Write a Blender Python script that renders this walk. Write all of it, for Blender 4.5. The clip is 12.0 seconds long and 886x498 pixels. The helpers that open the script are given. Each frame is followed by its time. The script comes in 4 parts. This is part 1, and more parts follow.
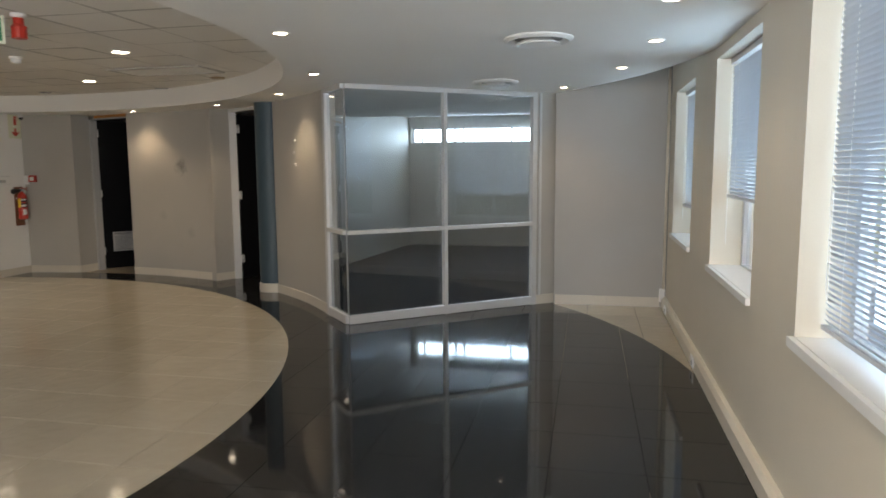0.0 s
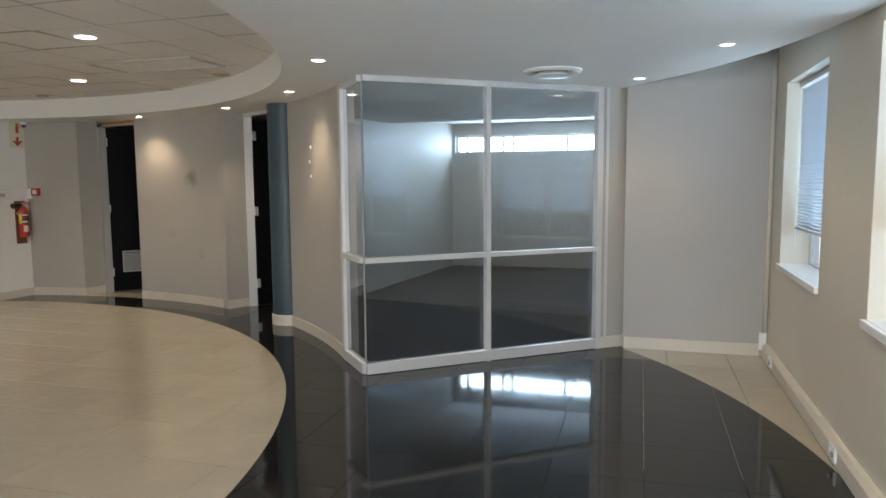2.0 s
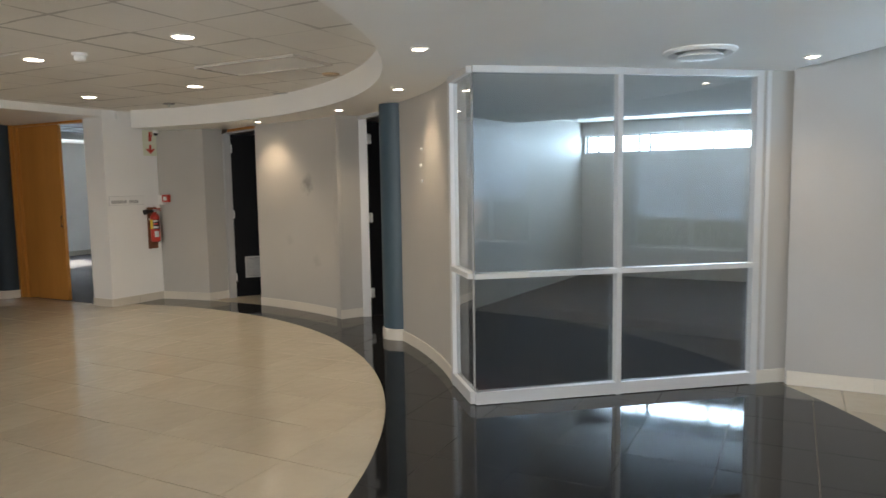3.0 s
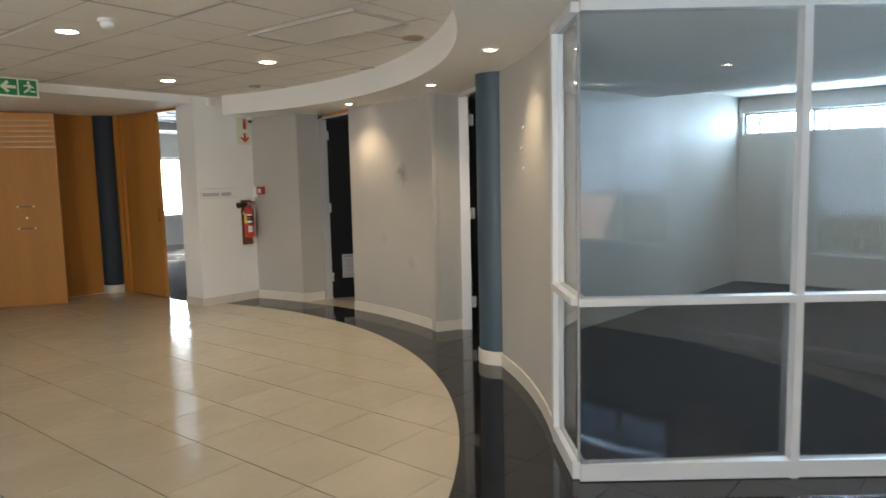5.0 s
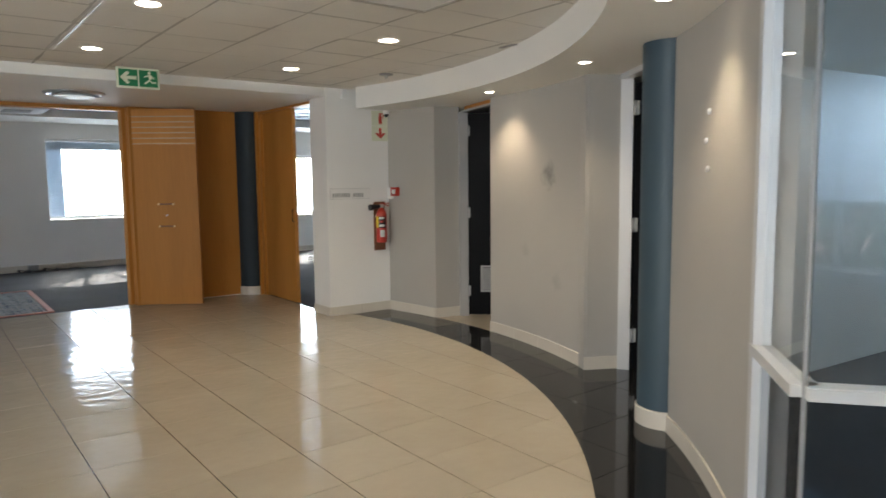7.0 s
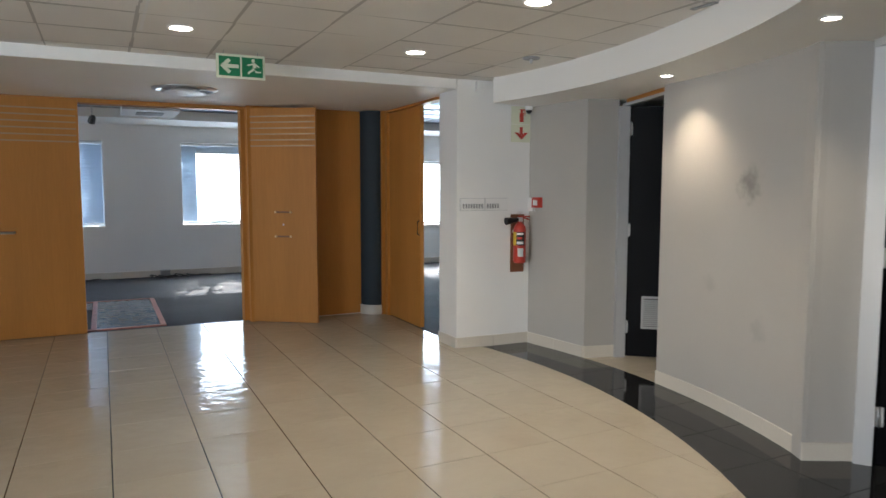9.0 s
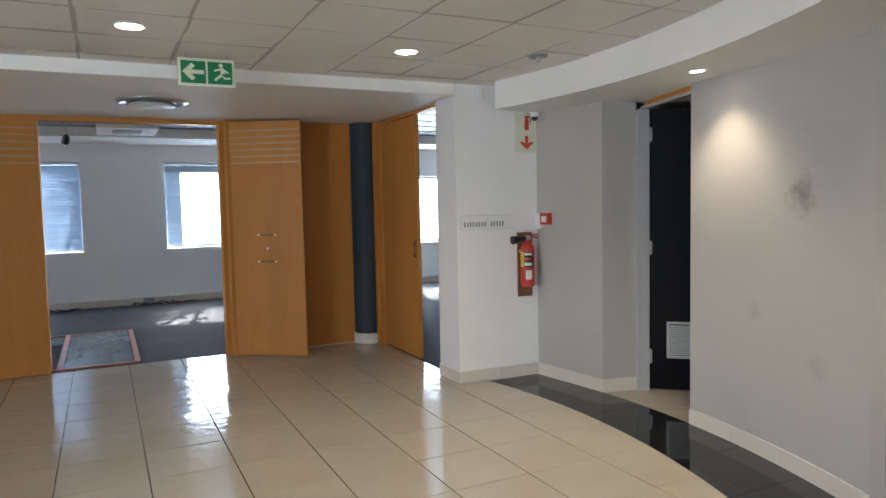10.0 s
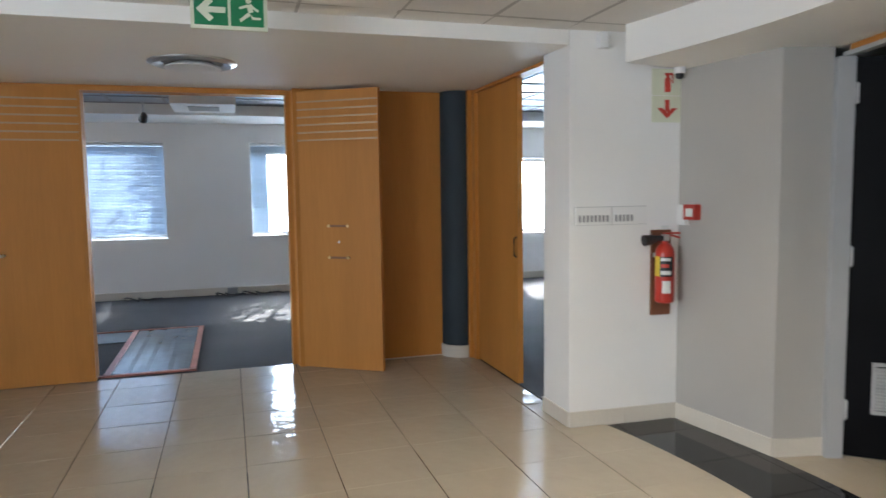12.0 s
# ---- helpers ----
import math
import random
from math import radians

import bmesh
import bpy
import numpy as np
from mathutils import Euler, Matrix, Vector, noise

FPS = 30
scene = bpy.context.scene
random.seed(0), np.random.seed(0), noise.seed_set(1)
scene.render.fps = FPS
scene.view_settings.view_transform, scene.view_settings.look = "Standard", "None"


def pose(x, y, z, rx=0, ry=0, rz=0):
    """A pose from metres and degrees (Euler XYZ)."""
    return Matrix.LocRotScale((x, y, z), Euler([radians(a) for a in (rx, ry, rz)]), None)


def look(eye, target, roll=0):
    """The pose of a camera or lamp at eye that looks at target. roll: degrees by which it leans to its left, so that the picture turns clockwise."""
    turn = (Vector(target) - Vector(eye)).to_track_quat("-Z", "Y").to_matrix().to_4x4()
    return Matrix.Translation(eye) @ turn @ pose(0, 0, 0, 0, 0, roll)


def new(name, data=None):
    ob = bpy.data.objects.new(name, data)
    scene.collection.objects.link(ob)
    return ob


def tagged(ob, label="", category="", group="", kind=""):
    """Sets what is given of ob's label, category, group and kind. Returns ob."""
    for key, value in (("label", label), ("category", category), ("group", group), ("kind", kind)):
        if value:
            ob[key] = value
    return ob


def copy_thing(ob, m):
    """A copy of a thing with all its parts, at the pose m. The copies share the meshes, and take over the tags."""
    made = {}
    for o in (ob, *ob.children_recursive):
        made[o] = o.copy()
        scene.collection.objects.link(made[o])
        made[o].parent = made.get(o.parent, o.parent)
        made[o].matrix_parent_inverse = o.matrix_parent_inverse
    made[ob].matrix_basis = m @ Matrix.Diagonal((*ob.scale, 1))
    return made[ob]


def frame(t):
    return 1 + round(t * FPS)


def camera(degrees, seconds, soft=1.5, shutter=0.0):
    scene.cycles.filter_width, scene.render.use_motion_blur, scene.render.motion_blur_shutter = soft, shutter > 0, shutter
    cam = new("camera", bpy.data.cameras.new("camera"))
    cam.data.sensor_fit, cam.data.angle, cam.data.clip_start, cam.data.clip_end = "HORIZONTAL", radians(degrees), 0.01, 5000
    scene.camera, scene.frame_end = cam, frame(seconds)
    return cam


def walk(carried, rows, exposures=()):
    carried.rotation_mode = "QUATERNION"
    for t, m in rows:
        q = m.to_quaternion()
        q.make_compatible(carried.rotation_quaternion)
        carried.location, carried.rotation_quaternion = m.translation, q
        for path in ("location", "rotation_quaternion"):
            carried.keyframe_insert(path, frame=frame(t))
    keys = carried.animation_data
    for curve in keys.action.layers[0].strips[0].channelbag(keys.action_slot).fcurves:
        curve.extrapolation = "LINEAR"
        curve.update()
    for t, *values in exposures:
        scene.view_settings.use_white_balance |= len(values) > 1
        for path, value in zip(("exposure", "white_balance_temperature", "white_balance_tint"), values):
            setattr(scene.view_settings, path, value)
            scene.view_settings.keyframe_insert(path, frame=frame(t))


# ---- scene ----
cam = camera(65.8, 12.0, shutter=0.4)
PATH = [
    (0, (-0.066, 0.357, 1.43), (-0.477, 2.3, 1.19), -0.4),
    (0.5, (-0.114, 0.667, 1.433), (-0.467, 2.628, 1.251), -0.4),
    (1, (-0.133, 1.027, 1.432), (-0.577, 2.969, 1.258), -0.4),
    (1.5, (-0.173, 1.294, 1.418), (-0.735, 3.202, 1.211), -0.3),
    (2, (-0.268, 1.615, 1.424), (-0.821, 3.526, 1.221), -0.4),
    (2.5, (-0.321, 1.937, 1.43), (-1.059, 3.79, 1.272), -1.0),
    (2.7, (-0.34, 2.048, 1.431), (-1.155, 3.867, 1.263), -0.9),
    (4.3, (-0.573, 3.049, 1.449), (-1.721, 4.671, 1.223), -1.6),
    (4.5, (-0.611, 3.146, 1.42), (-1.782, 4.751, 1.188), -1.4),
    (5, (-0.744, 3.401, 1.422), (-1.987, 4.954, 1.21), -1.3),
    (5.5, (-0.854, 3.716, 1.44), (-2.248, 5.137, 1.248), -2.1),
    (6, (-0.954, 3.904, 1.419), (-2.424, 5.243, 1.203), -1.0),
    (6.5, (-1.137, 4.107, 1.446), (-2.669, 5.386, 1.306), -0.7),
    (7, (-1.351, 4.305, 1.416), (-2.925, 5.522, 1.216), -0.6),
    (7.5, (-1.58, 4.473, 1.429), (-3.253, 5.548, 1.219), -0.1),
    (7.7, (-1.672, 4.532, 1.421), (-3.349, 5.603, 1.219), 0.2),
    (9.3, (-2.541, 5.001, 1.425), (-4.34, 5.86, 1.26), -0.1),
    (9.5, (-2.661, 5.047, 1.428), (-4.451, 5.93, 1.296), -0.5),
    (10, (-2.919, 5.21, 1.445), (-4.706, 6.097, 1.311), -1.2),
    (10.5, (-3.185, 5.38, 1.448), (-5.027, 6.147, 1.305), -0.4),
    (11, (-3.496, 5.502, 1.429), (-5.319, 6.31, 1.284), 0.4),
    (11.5, (-3.772, 5.645, 1.441), (-5.616, 6.398, 1.261), -1.1),
    (12, (-4.043, 5.784, 1.455), (-5.946, 6.376, 1.282), -0.8),
]
walk(cam, [(t, look(eye, target, roll)) for t, eye, target, roll in PATH], [(0, 1.0, 7100, 13), (0.5, 1.08, 6850, 13), (1.5, 1.3, 6700, 12), (2.5, 1.48, 6700, 11), (4.5, 1.66, 6750, 11), (6, 1.74, 6650, 10), (7.5, 1.72, 6350, 10), (9.5, 1.92, 5900, 10), (11, 2.06, 5800, 10), (12, 2.18, 5850, 10)])

# ---- light ----
SUN_EL, SUN_AZ = 38.0, 285.0
world = bpy.data.worlds.new("sky")
scene.world = world
world.use_nodes = True
wn = world.node_tree.nodes
sky = wn.new("ShaderNodeTexSky")
sky.sky_type, sky.sun_disc = "NISHITA", False
sky.sun_elevation, sky.sun_rotation = radians(SUN_EL), radians(SUN_AZ)
wn["Background"].inputs["Strength"].default_value = 0.15
world.node_tree.links.new(sky.outputs["Color"], wn["Background"].inputs["Color"])


def lamp(name, kind, energy, colour, m, **more):
    data = bpy.data.lights.new(name, kind)
    data.energy, data.color = energy, colour
    if kind == "AREA":
        data.shape, data.size, data.size_y = "RECTANGLE", more["size"], more["size_y"]
    if kind == "SPOT":
        data.spot_size, data.spot_blend, data.shadow_soft_size = radians(more["cone"]), more["blend"], 0.03
    if kind == "SUN":
        data.angle = radians(0.5)
    ob = new(name, data)
    ob.matrix_world = m
    return ob


az = radians(SUN_AZ)
lamp("sun", "SUN", 5.0, (1.0, 0.93, 0.82), look((0, 0, 20), Vector((0, 0, 20)) - Vector((math.sin(az) * math.cos(radians(SUN_EL)), math.cos(az) * math.cos(radians(SUN_EL)), math.sin(radians(SUN_EL))))))

# heights and lines of the plan
Z_LOW, Z_UP, Z_WEST = 2.157, 2.362, 2.28
RING_C, RING_R = (-6.61, 3.425), 4.632
BULK_C, BULK_R = (-6.564, 3.431), 4.623
WALL_C, WALL_R = (-6.467, 3.622), 4.914
EAST_C, EAST_R = (-4.107, 4.295), 4.859
GLASS_A, GLASS_M, GLASS_B = (-2.176, 6.165), (-1.405, 6.775), (-0.60, 7.40)
GLASS_S = (-2.49, 6.535)
X_EAST, X_WEST, Y_GREY = 0.72, -9.85, 7.47
EAST_WINDOWS = [(5.95, 7.10, 0.755, 2.09), (3.89, 5.06, 0.745, 2.09), (1.90, 3.15, 0.735, 2.09)]
EAST_BLINDS = [1.05, 1.22, 0.81]
X_FAR = -14.3
Y_SOUTH = -1.7
# unseen openings in the closing wall, added to hold fill lamps
SOUTH_FILL_OPENINGS = [(-3.5, -1.6, 0.8, 2.1), (-1.2, 0.4, 0.8, 2.1)]
FAR_WINDOWS = [(3.62, 4.95, 0.83, 2.16), (6.10, 7.42, 0.83, 2.16), (10.15, 11.60, 0.74, 1.94)]
# the last two are unseen, added along the row to brighten the east wall
LOW_LIGHTS = [(-1.715, 3.93), (-2.19, 5.53), (-3.09, 6.82), (-4.32, 7.76), (-5.77, 8.24), (-0.30, 6.98), (0.17, 5.78), (0.31, 4.67), (0.28, 3.62), (0.14, 2.55), (-0.10, 1.50)]
UP_LIGHTS = [(-3.78, 5.38), (-5.26, 5.37), (-6.75, 5.38), (-5.34, 6.94), (-6.79, 6.91)]

for (y0, y1, z0, z1), low in zip(EAST_WINDOWS, EAST_BLINDS):
    lamp("east_window_daylight", "AREA", 13, (0.52, 0.76, 1.0), pose(X_EAST + 0.27, (y0 + y1) / 2, (low + z1) / 2, 0, 90, 0), size=z1 - low - 0.04, size_y=y1 - y0 - 0.04)
# fill lamps behind the start point, added to brighten walls and floor
for (x0, x1, z0, z1), watts in zip(SOUTH_FILL_OPENINGS, (24, 62)):
    lamp("south_window_daylight", "AREA", watts, (0.90, 0.95, 1.0), pose((x0 + x1) / 2, Y_SOUTH - 0.12, (z0 + z1) / 2, 90, 0, 0), size=x1 - x0, size_y=z1 - z0)
for (y0, y1, z0, z1), watts, tone in zip(FAR_WINDOWS, (4.5, 12, 22), ((0.32, 0.58, 1.0), (0.72, 0.86, 1.0), (0.72, 0.86, 1.0))):
    lamp("west_window_daylight", "AREA", watts, tone, pose(X_FAR - 0.30, (y0 + y1) / 2, (z0 + z1) / 2, 0, -90, 0), size=z1 - z0, size_y=y1 - y0)
# fill lamp out of view, added to lift the far office wall and ceiling
lamp("office_window_daylight", "AREA", 45, (0.80, 0.90, 1.0), pose(-12.2, -3.10, 1.45, 90, 0, 0), size=3.0, size_y=1.3)
lamp("clerestory_daylight", "AREA", 45, (0.55, 0.78, 1.0), pose(-1.3, 12.66, 1.975, -90, 0, 0), size=3.7, size_y=0.26)
for x, y in LOW_LIGHTS:
    lamp("downlight_beam", "SPOT", 10.5 if x < -0.5 else 7, (1.0, 0.81, 0.57), look((x, y, Z_LOW - 0.02), (x, y, 0)), cone=112, blend=1.0)
for (x, y), watts in zip(UP_LIGHTS, (9.5, 6.5, 1.6, 10.0, 13.0)):
    lamp("downlight_beam", "SPOT", watts, (1.0, 0.86, 0.66), look((x, y, Z_UP - 0.02), (x, y, 0)), cone=120, blend=0.9)


# ---- materials ----
def material(name, colour, rough=0.5, metal=0.0, vary=0.06, scale=6.0, grain=0.0, grain_scale=90.0, bump=0.0, per_piece=0.0, stain=0.0, coat=0.0, spec=0.5, rough_vary=0.0, stretch=None, wave=0.0):
    m = bpy.data.materials.new(name)
    m.use_nodes = True
    nt = m.node_tree
    n, link = nt.nodes, nt.links.new
    b = n["Principled BSDF"]
    b.inputs["Roughness"].default_value, b.inputs["Metallic"].default_value = rough, metal
    b.inputs["Coat Weight"].default_value, b.inputs["Specular IOR Level"].default_value = coat, spec
    co = n.new("ShaderNodeTexCoord")
    src = co.outputs["Object"]
    if stretch:
        mp = n.new("ShaderNodeMapping")
        mp.inputs["Scale"].default_value = stretch
        link(src, mp.inputs["Vector"])
        src = mp.outputs["Vector"]
    info = n.new("ShaderNodeObjectInfo")
    shift = n.new("ShaderNodeVectorMath")
    shift.operation = "ADD"
    mul = n.new("ShaderNodeMath")
    mul.operation = "MULTIPLY"
    mul.inputs[1].default_value = 37.0 if per_piece else 0.0
    link(info.outputs["Random"], mul.inputs[0])
    link(src, shift.inputs[0])
    link(mul.outputs[0], shift.inputs[1])
    src = shift.outputs[0]

    def noise_value(sc, detail, low, high):
        t = n.new("ShaderNodeTexNoise")
        t.inputs["Scale"].default_value, t.inputs["Detail"].default_value = sc, detail
        r = n.new("ShaderNodeMapRange")
        r.inputs["From Min"].default_value, r.inputs["From Max"].default_value = 0.3, 0.7
        r.inputs["To Min"].default_value, r.inputs["To Max"].default_value = low, high
        link(src, t.inputs["Vector"])
        link(t.outputs["Fac"], r.inputs["Value"])
        return r.outputs["Result"]

    value = noise_value(scale * 0.35, 4, 1 - vary, 1 + vary)

    def times(a, c):
        k = n.new("ShaderNodeMath")
        k.operation = "MULTIPLY"
        link(a, k.inputs[0])
        link(c, k.inputs[1])
        return k.outputs[0]

    if grain:
        value = times(value, noise_value(grain_scale, 5, 1 - grain, 1 + grain))
    if stain:
        value = times(value, noise_value(1.3, 8, 1 - stain, 1.0))
    if per_piece:
        r = n.new("ShaderNodeMapRange")
        r.inputs["To Min"].default_value, r.inputs["To Max"].default_value = 1 - per_piece, 1 + per_piece
        link(info.outputs["Random"], r.inputs["Value"])
        value = times(value, r.outputs["Result"])
    mix = n.new("ShaderNodeVectorMath")
    mix.operation = "SCALE"
    mix.inputs[0].default_value = colour
    link(value, mix.inputs["Scale"])
    link(mix.outputs[0], b.inputs["Base Color"])
    if rough_vary:
        link(noise_value(scale, 5, max(0.02, rough - rough_vary), rough + rough_vary), b.inputs["Roughness"])
    if bump:
        bp = n.new("ShaderNodeBump")
        bp.inputs["Strength"].default_value, bp.inputs["Distance"].default_value = bump, 0.004
        link(noise_value(grain_scale, 4, 0, 1), bp.inputs["Height"])
        link(bp.outputs["Normal"], b.inputs["Normal"])
    if wave:
        bp = n.new("ShaderNodeBump")
        bp.inputs["Strength"].default_value, bp.inputs["Distance"].default_value = 1.0, wave
        link(noise_value(11, 1, 0, 1), bp.inputs["Height"])
        link(bp.outputs["Normal"], b.inputs["Normal"])
    return m


def smudge(m, where, radius, dark):
    """A dark rubbed mark of its own shape on painted wall m, round a place on it."""
    nt = m.node_tree
    n, link = nt.nodes, nt.links.new
    b = n["Principled BSDF"]
    old = b.inputs["Base Color"].links[0].from_socket
    co, dist, wob = n.new("ShaderNodeTexCoord"), n.new("ShaderNodeVectorMath"), n.new("ShaderNodeTexNoise")
    wob.inputs["Scale"].default_value, wob.inputs["Detail"].default_value = 14, 5
    link(co.outputs["Object"], wob.inputs["Vector"])
    dist.operation, dist.inputs[1].default_value = "DISTANCE", where
    link(co.outputs["Object"], dist.inputs[0])
    add = n.new("ShaderNodeMath")
    add.operation, add.inputs[1].default_value = "MULTIPLY_ADD", radius * 2.2
    link(wob.outputs["Fac"], add.inputs[0])
    link(dist.outputs["Value"], add.inputs[2])
    ramp = n.new("ShaderNodeMapRange")
    ramp.interpolation_type = "SMOOTHSTEP"
    ramp.inputs["From Min"].default_value, ramp.inputs["From Max"].default_value = radius * 1.2, radius * 2.5
    ramp.inputs["To Min"].default_value, ramp.inputs["To Max"].default_value = dark, 1.0
    link(add.outputs[0], ramp.inputs["Value"])
    k = n.new("ShaderNodeVectorMath")
    k.operation = "SCALE"
    link(old, k.inputs[0])
    link(ramp.outputs["Result"], k.inputs["Scale"])
    link(k.outputs[0], b.inputs["Base Color"])
    return m


def glowing(name, colour, strength):
    m = material(name, (0.8, 0.8, 0.8))
    b = m.node_tree.nodes["Principled BSDF"]
    b.inputs["Emission Color"].default_value, b.inputs["Emission Strength"].default_value = (*colour, 1), strength
    return m


def glass(name, colour, ior, rough=0.0):
    m = material(name, colour, rough)
    b = m.node_tree.nodes["Principled BSDF"]
    for l in list(b.inputs["Base Color"].links):
        m.node_tree.links.remove(l)
    b.inputs["Base Color"].default_value = (*colour, 1)
    b.inputs["Transmission Weight"].default_value, b.inputs["IOR"].default_value = 1.0, ior
    return m


M_WALL = material("greige_wall_paint", (0.47, 0.45, 0.418), 0.55, vary=0.025, scale=3, grain=0.015, grain_scale=160, bump=0.05, stain=0.05)
M_SMUDGED = smudge(material("greige_wall_paint_smudged", (0.47, 0.45, 0.418), 0.55, vary=0.025, scale=3, grain=0.015, grain_scale=160, bump=0.05, stain=0.05), (-5.22, 8.37, 1.46), 0.10, 0.55)
smudge(M_SMUDGED, (-5.08, 8.34, 0.60), 0.07, 0.88)
smudge(M_SMUDGED, (-5.55, 8.44, 0.80), 0.06, 0.90)
# greige paint again, darkened in its colour for the dimmer light on this wall
M_WALL_DIMMED = material("greige_wall_paint_dimmed", (0.43, 0.415, 0.395), 0.5, vary=0.03, scale=3, grain=0.015, grain_scale=160, bump=0.05, stain=0.06)
M_WALL_E = material("cream_wall_paint", (0.73, 0.67, 0.565), 0.5, vary=0.025, scale=3, grain=0.015, grain_scale=160, bump=0.05, stain=0.04)
M_WHITE = material("white_wall_paint", (0.87, 0.86, 0.84), 0.5, vary=0.02, scale=3, grain=0.012, grain_scale=160, bump=0.04, stain=0.04)
M_CEIL = material("ceiling_paint", (0.89, 0.875, 0.84), 0.7, vary=0.02, scale=2, stain=0.03)
M_CTILE = material("mineral_ceiling_tile", (0.86, 0.835, 0.79), 0.9, vary=0.04, scale=2, grain=0.06, grain_scale=240, bump=0.15, stain=0.06)
M_TEE = material("ceiling_grid_enamel", (0.50, 0.475, 0.44), 0.5)
M_SKIRT = material("cream_skirting_tile", (0.66, 0.61, 0.53), 0.3, vary=0.04, grain=0.03, per_piece=0.04)
M_TILE = material("polished_cream_tile", (0.465, 0.41, 0.325), 0.10, vary=0.05, scale=5, grain=0.035, grain_scale=300, per_piece=0.007, stain=0.04, rough_vary=0.03, wave=0.0013)
M_BLACK = material("polished_black_tile", (0.017, 0.017, 0.018), 0.055, vary=0.15, scale=5, grain=0.2, grain_scale=400, per_piece=0.03, stain=0.1, rough_vary=0.015, spec=0.55)
M_GROUT = material("grey_brown_grout", (0.12, 0.10, 0.082), 0.8, vary=0.2, scale=30)
M_GROUT_D = material("dark_grout", (0.055, 0.053, 0.052), 0.8, vary=0.2, scale=30)
M_CARPET = material("charcoal_carpet", (0.065, 0.066, 0.074), 0.95, vary=0.12, scale=4, grain=0.25, grain_scale=350, bump=0.4, stain=0.25)
M_WOOD = material("orange_maple_veneer", (0.48, 0.207, 0.045), 0.45, spec=0.2, vary=0.05, scale=3, grain=0.04, grain_scale=14, per_piece=0.03, stain=0.05, stretch=(5.0, 5.0, 0.35))
M_MARK = material("scuffed_dark_veneer", (0.22, 0.105, 0.05), 0.6)
M_GROOVE = material("satin_steel_inlay", (0.40, 0.27, 0.15), 0.4, 0.4)
M_BRASS = material("dull_brass", (0.72, 0.52, 0.24), 0.35, 0.6)
M_BLUE = material("slate_blue_paint", (0.048, 0.082, 0.108), 0.5, vary=0.04, stain=0.06, grain=0.02)
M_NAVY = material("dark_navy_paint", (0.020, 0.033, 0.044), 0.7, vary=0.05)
M_DOOR = material("black_door_laminate", (0.005, 0.005, 0.006), 0.4, spec=0.12, vary=0.1, rough_vary=0.05)
M_FRAME = material("white_aluminium", (0.60, 0.60, 0.60), 0.35, 0.12, vary=0.02)
M_GREYFRAME = material("grey_door_frame_paint", (0.45, 0.45, 0.45), 0.4, vary=0.03)
M_HINGE = material("satin_zinc", (0.78, 0.78, 0.76), 0.35, 0.25, vary=0.05)
M_STEEL = material("brushed_steel", (0.62, 0.62, 0.62), 0.3, 0.9, vary=0.05)
M_PLASTIC = material("white_plastic", (0.84, 0.83, 0.81), 0.35, vary=0.02)
M_GREYPL = material("grey_plastic", (0.30, 0.30, 0.30), 0.4)
M_DARK = material("black_plastic", (0.012, 0.012, 0.012), 0.4)
M_RED = material("red_enamel", (0.48, 0.035, 0.02), 0.28, vary=0.05)
M_BOARD = material("brown_backing_board", (0.20, 0.075, 0.035), 0.5, vary=0.1)
M_SIGNRED = material("sign_red", (0.55, 0.05, 0.03), 0.5)
M_SIGNPALE = material("photoluminescent_cream", (0.72, 0.74, 0.58), 0.5)
M_GREEN = material("sign_green", (0.01, 0.20, 0.075), 0.5)
M_YELLOW = material("label_yellow", (0.75, 0.55, 0.05), 0.5)
M_PAPER = material("label_white", (0.75, 0.75, 0.72), 0.5)
M_BLIND = material("aluminium_blind_slat", (0.56, 0.59, 0.64), 0.4, 0.1, vary=0.03)
# the blue of daylight is mixed into the office blinds' slat colour
M_BLIND_W = material("sky_tinted_blind_slat", (0.50, 0.60, 0.71), 0.45, 0.0, vary=0.03)
M_TAPE = material("red_white_tape", (0.45, 0.17, 0.13), 0.4, vary=0.2, scale=20)
M_PANE = glass("office_glass", (0.84, 0.87, 0.885), 1.54)
# lower panes: darker colour and higher IOR than the upper ones
M_PANE_LOW = glass("office_glass_darker", (0.50, 0.52, 0.54), 1.75)
M_WINGLASS = glass("window_glass", (0.95, 0.97, 0.97), 1.5)
M_LED = glowing("downlight_lens", (1.0, 0.88, 0.70), 9)
M_METALC = material("grey_metal_ceiling", (0.36, 0.39, 0.43), 0.32, 0.3, vary=0.06, scale=2, rough_vary=0.05)
M_PAVE = material("pale_concrete_paving", (0.52, 0.51, 0.50), 0.8, vary=0.08, scale=2, grain=0.05, grain_scale=60, stain=0.15)
M_LEAF = material("leaf", (0.06, 0.10, 0.03), 0.6, vary=0.3, per_piece=0.2)
M_BARK = material("bark", (0.10, 0.075, 0.05), 0.9, vary=0.3)
M_PINK = material("pink_render", (0.55, 0.42, 0.38), 0.8, vary=0.05, stain=0.1)
M_GRASS = material("dry_lawn", (0.10, 0.11, 0.05), 0.95, vary=0.3, scale=1, grain=0.3, grain_scale=30)


# ---- builders ----
def part(name, bm, mat, parent=None, label=""):
    me = bpy.data.meshes.new(name)
    bm.normal_update()
    for e in bm.edges:
        if len(e.link_faces) == 2 and e.calc_face_angle(0) > 0.6:
            e.smooth = False
    bm.to_mesh(me)
    bm.free()
    me.materials.append(mat)
    ob = new(name, me)
    if parent is not None:
        ob.parent = parent
        ob.matrix_parent_inverse = parent.matrix_world.inverted()
    return tagged(ob, label)


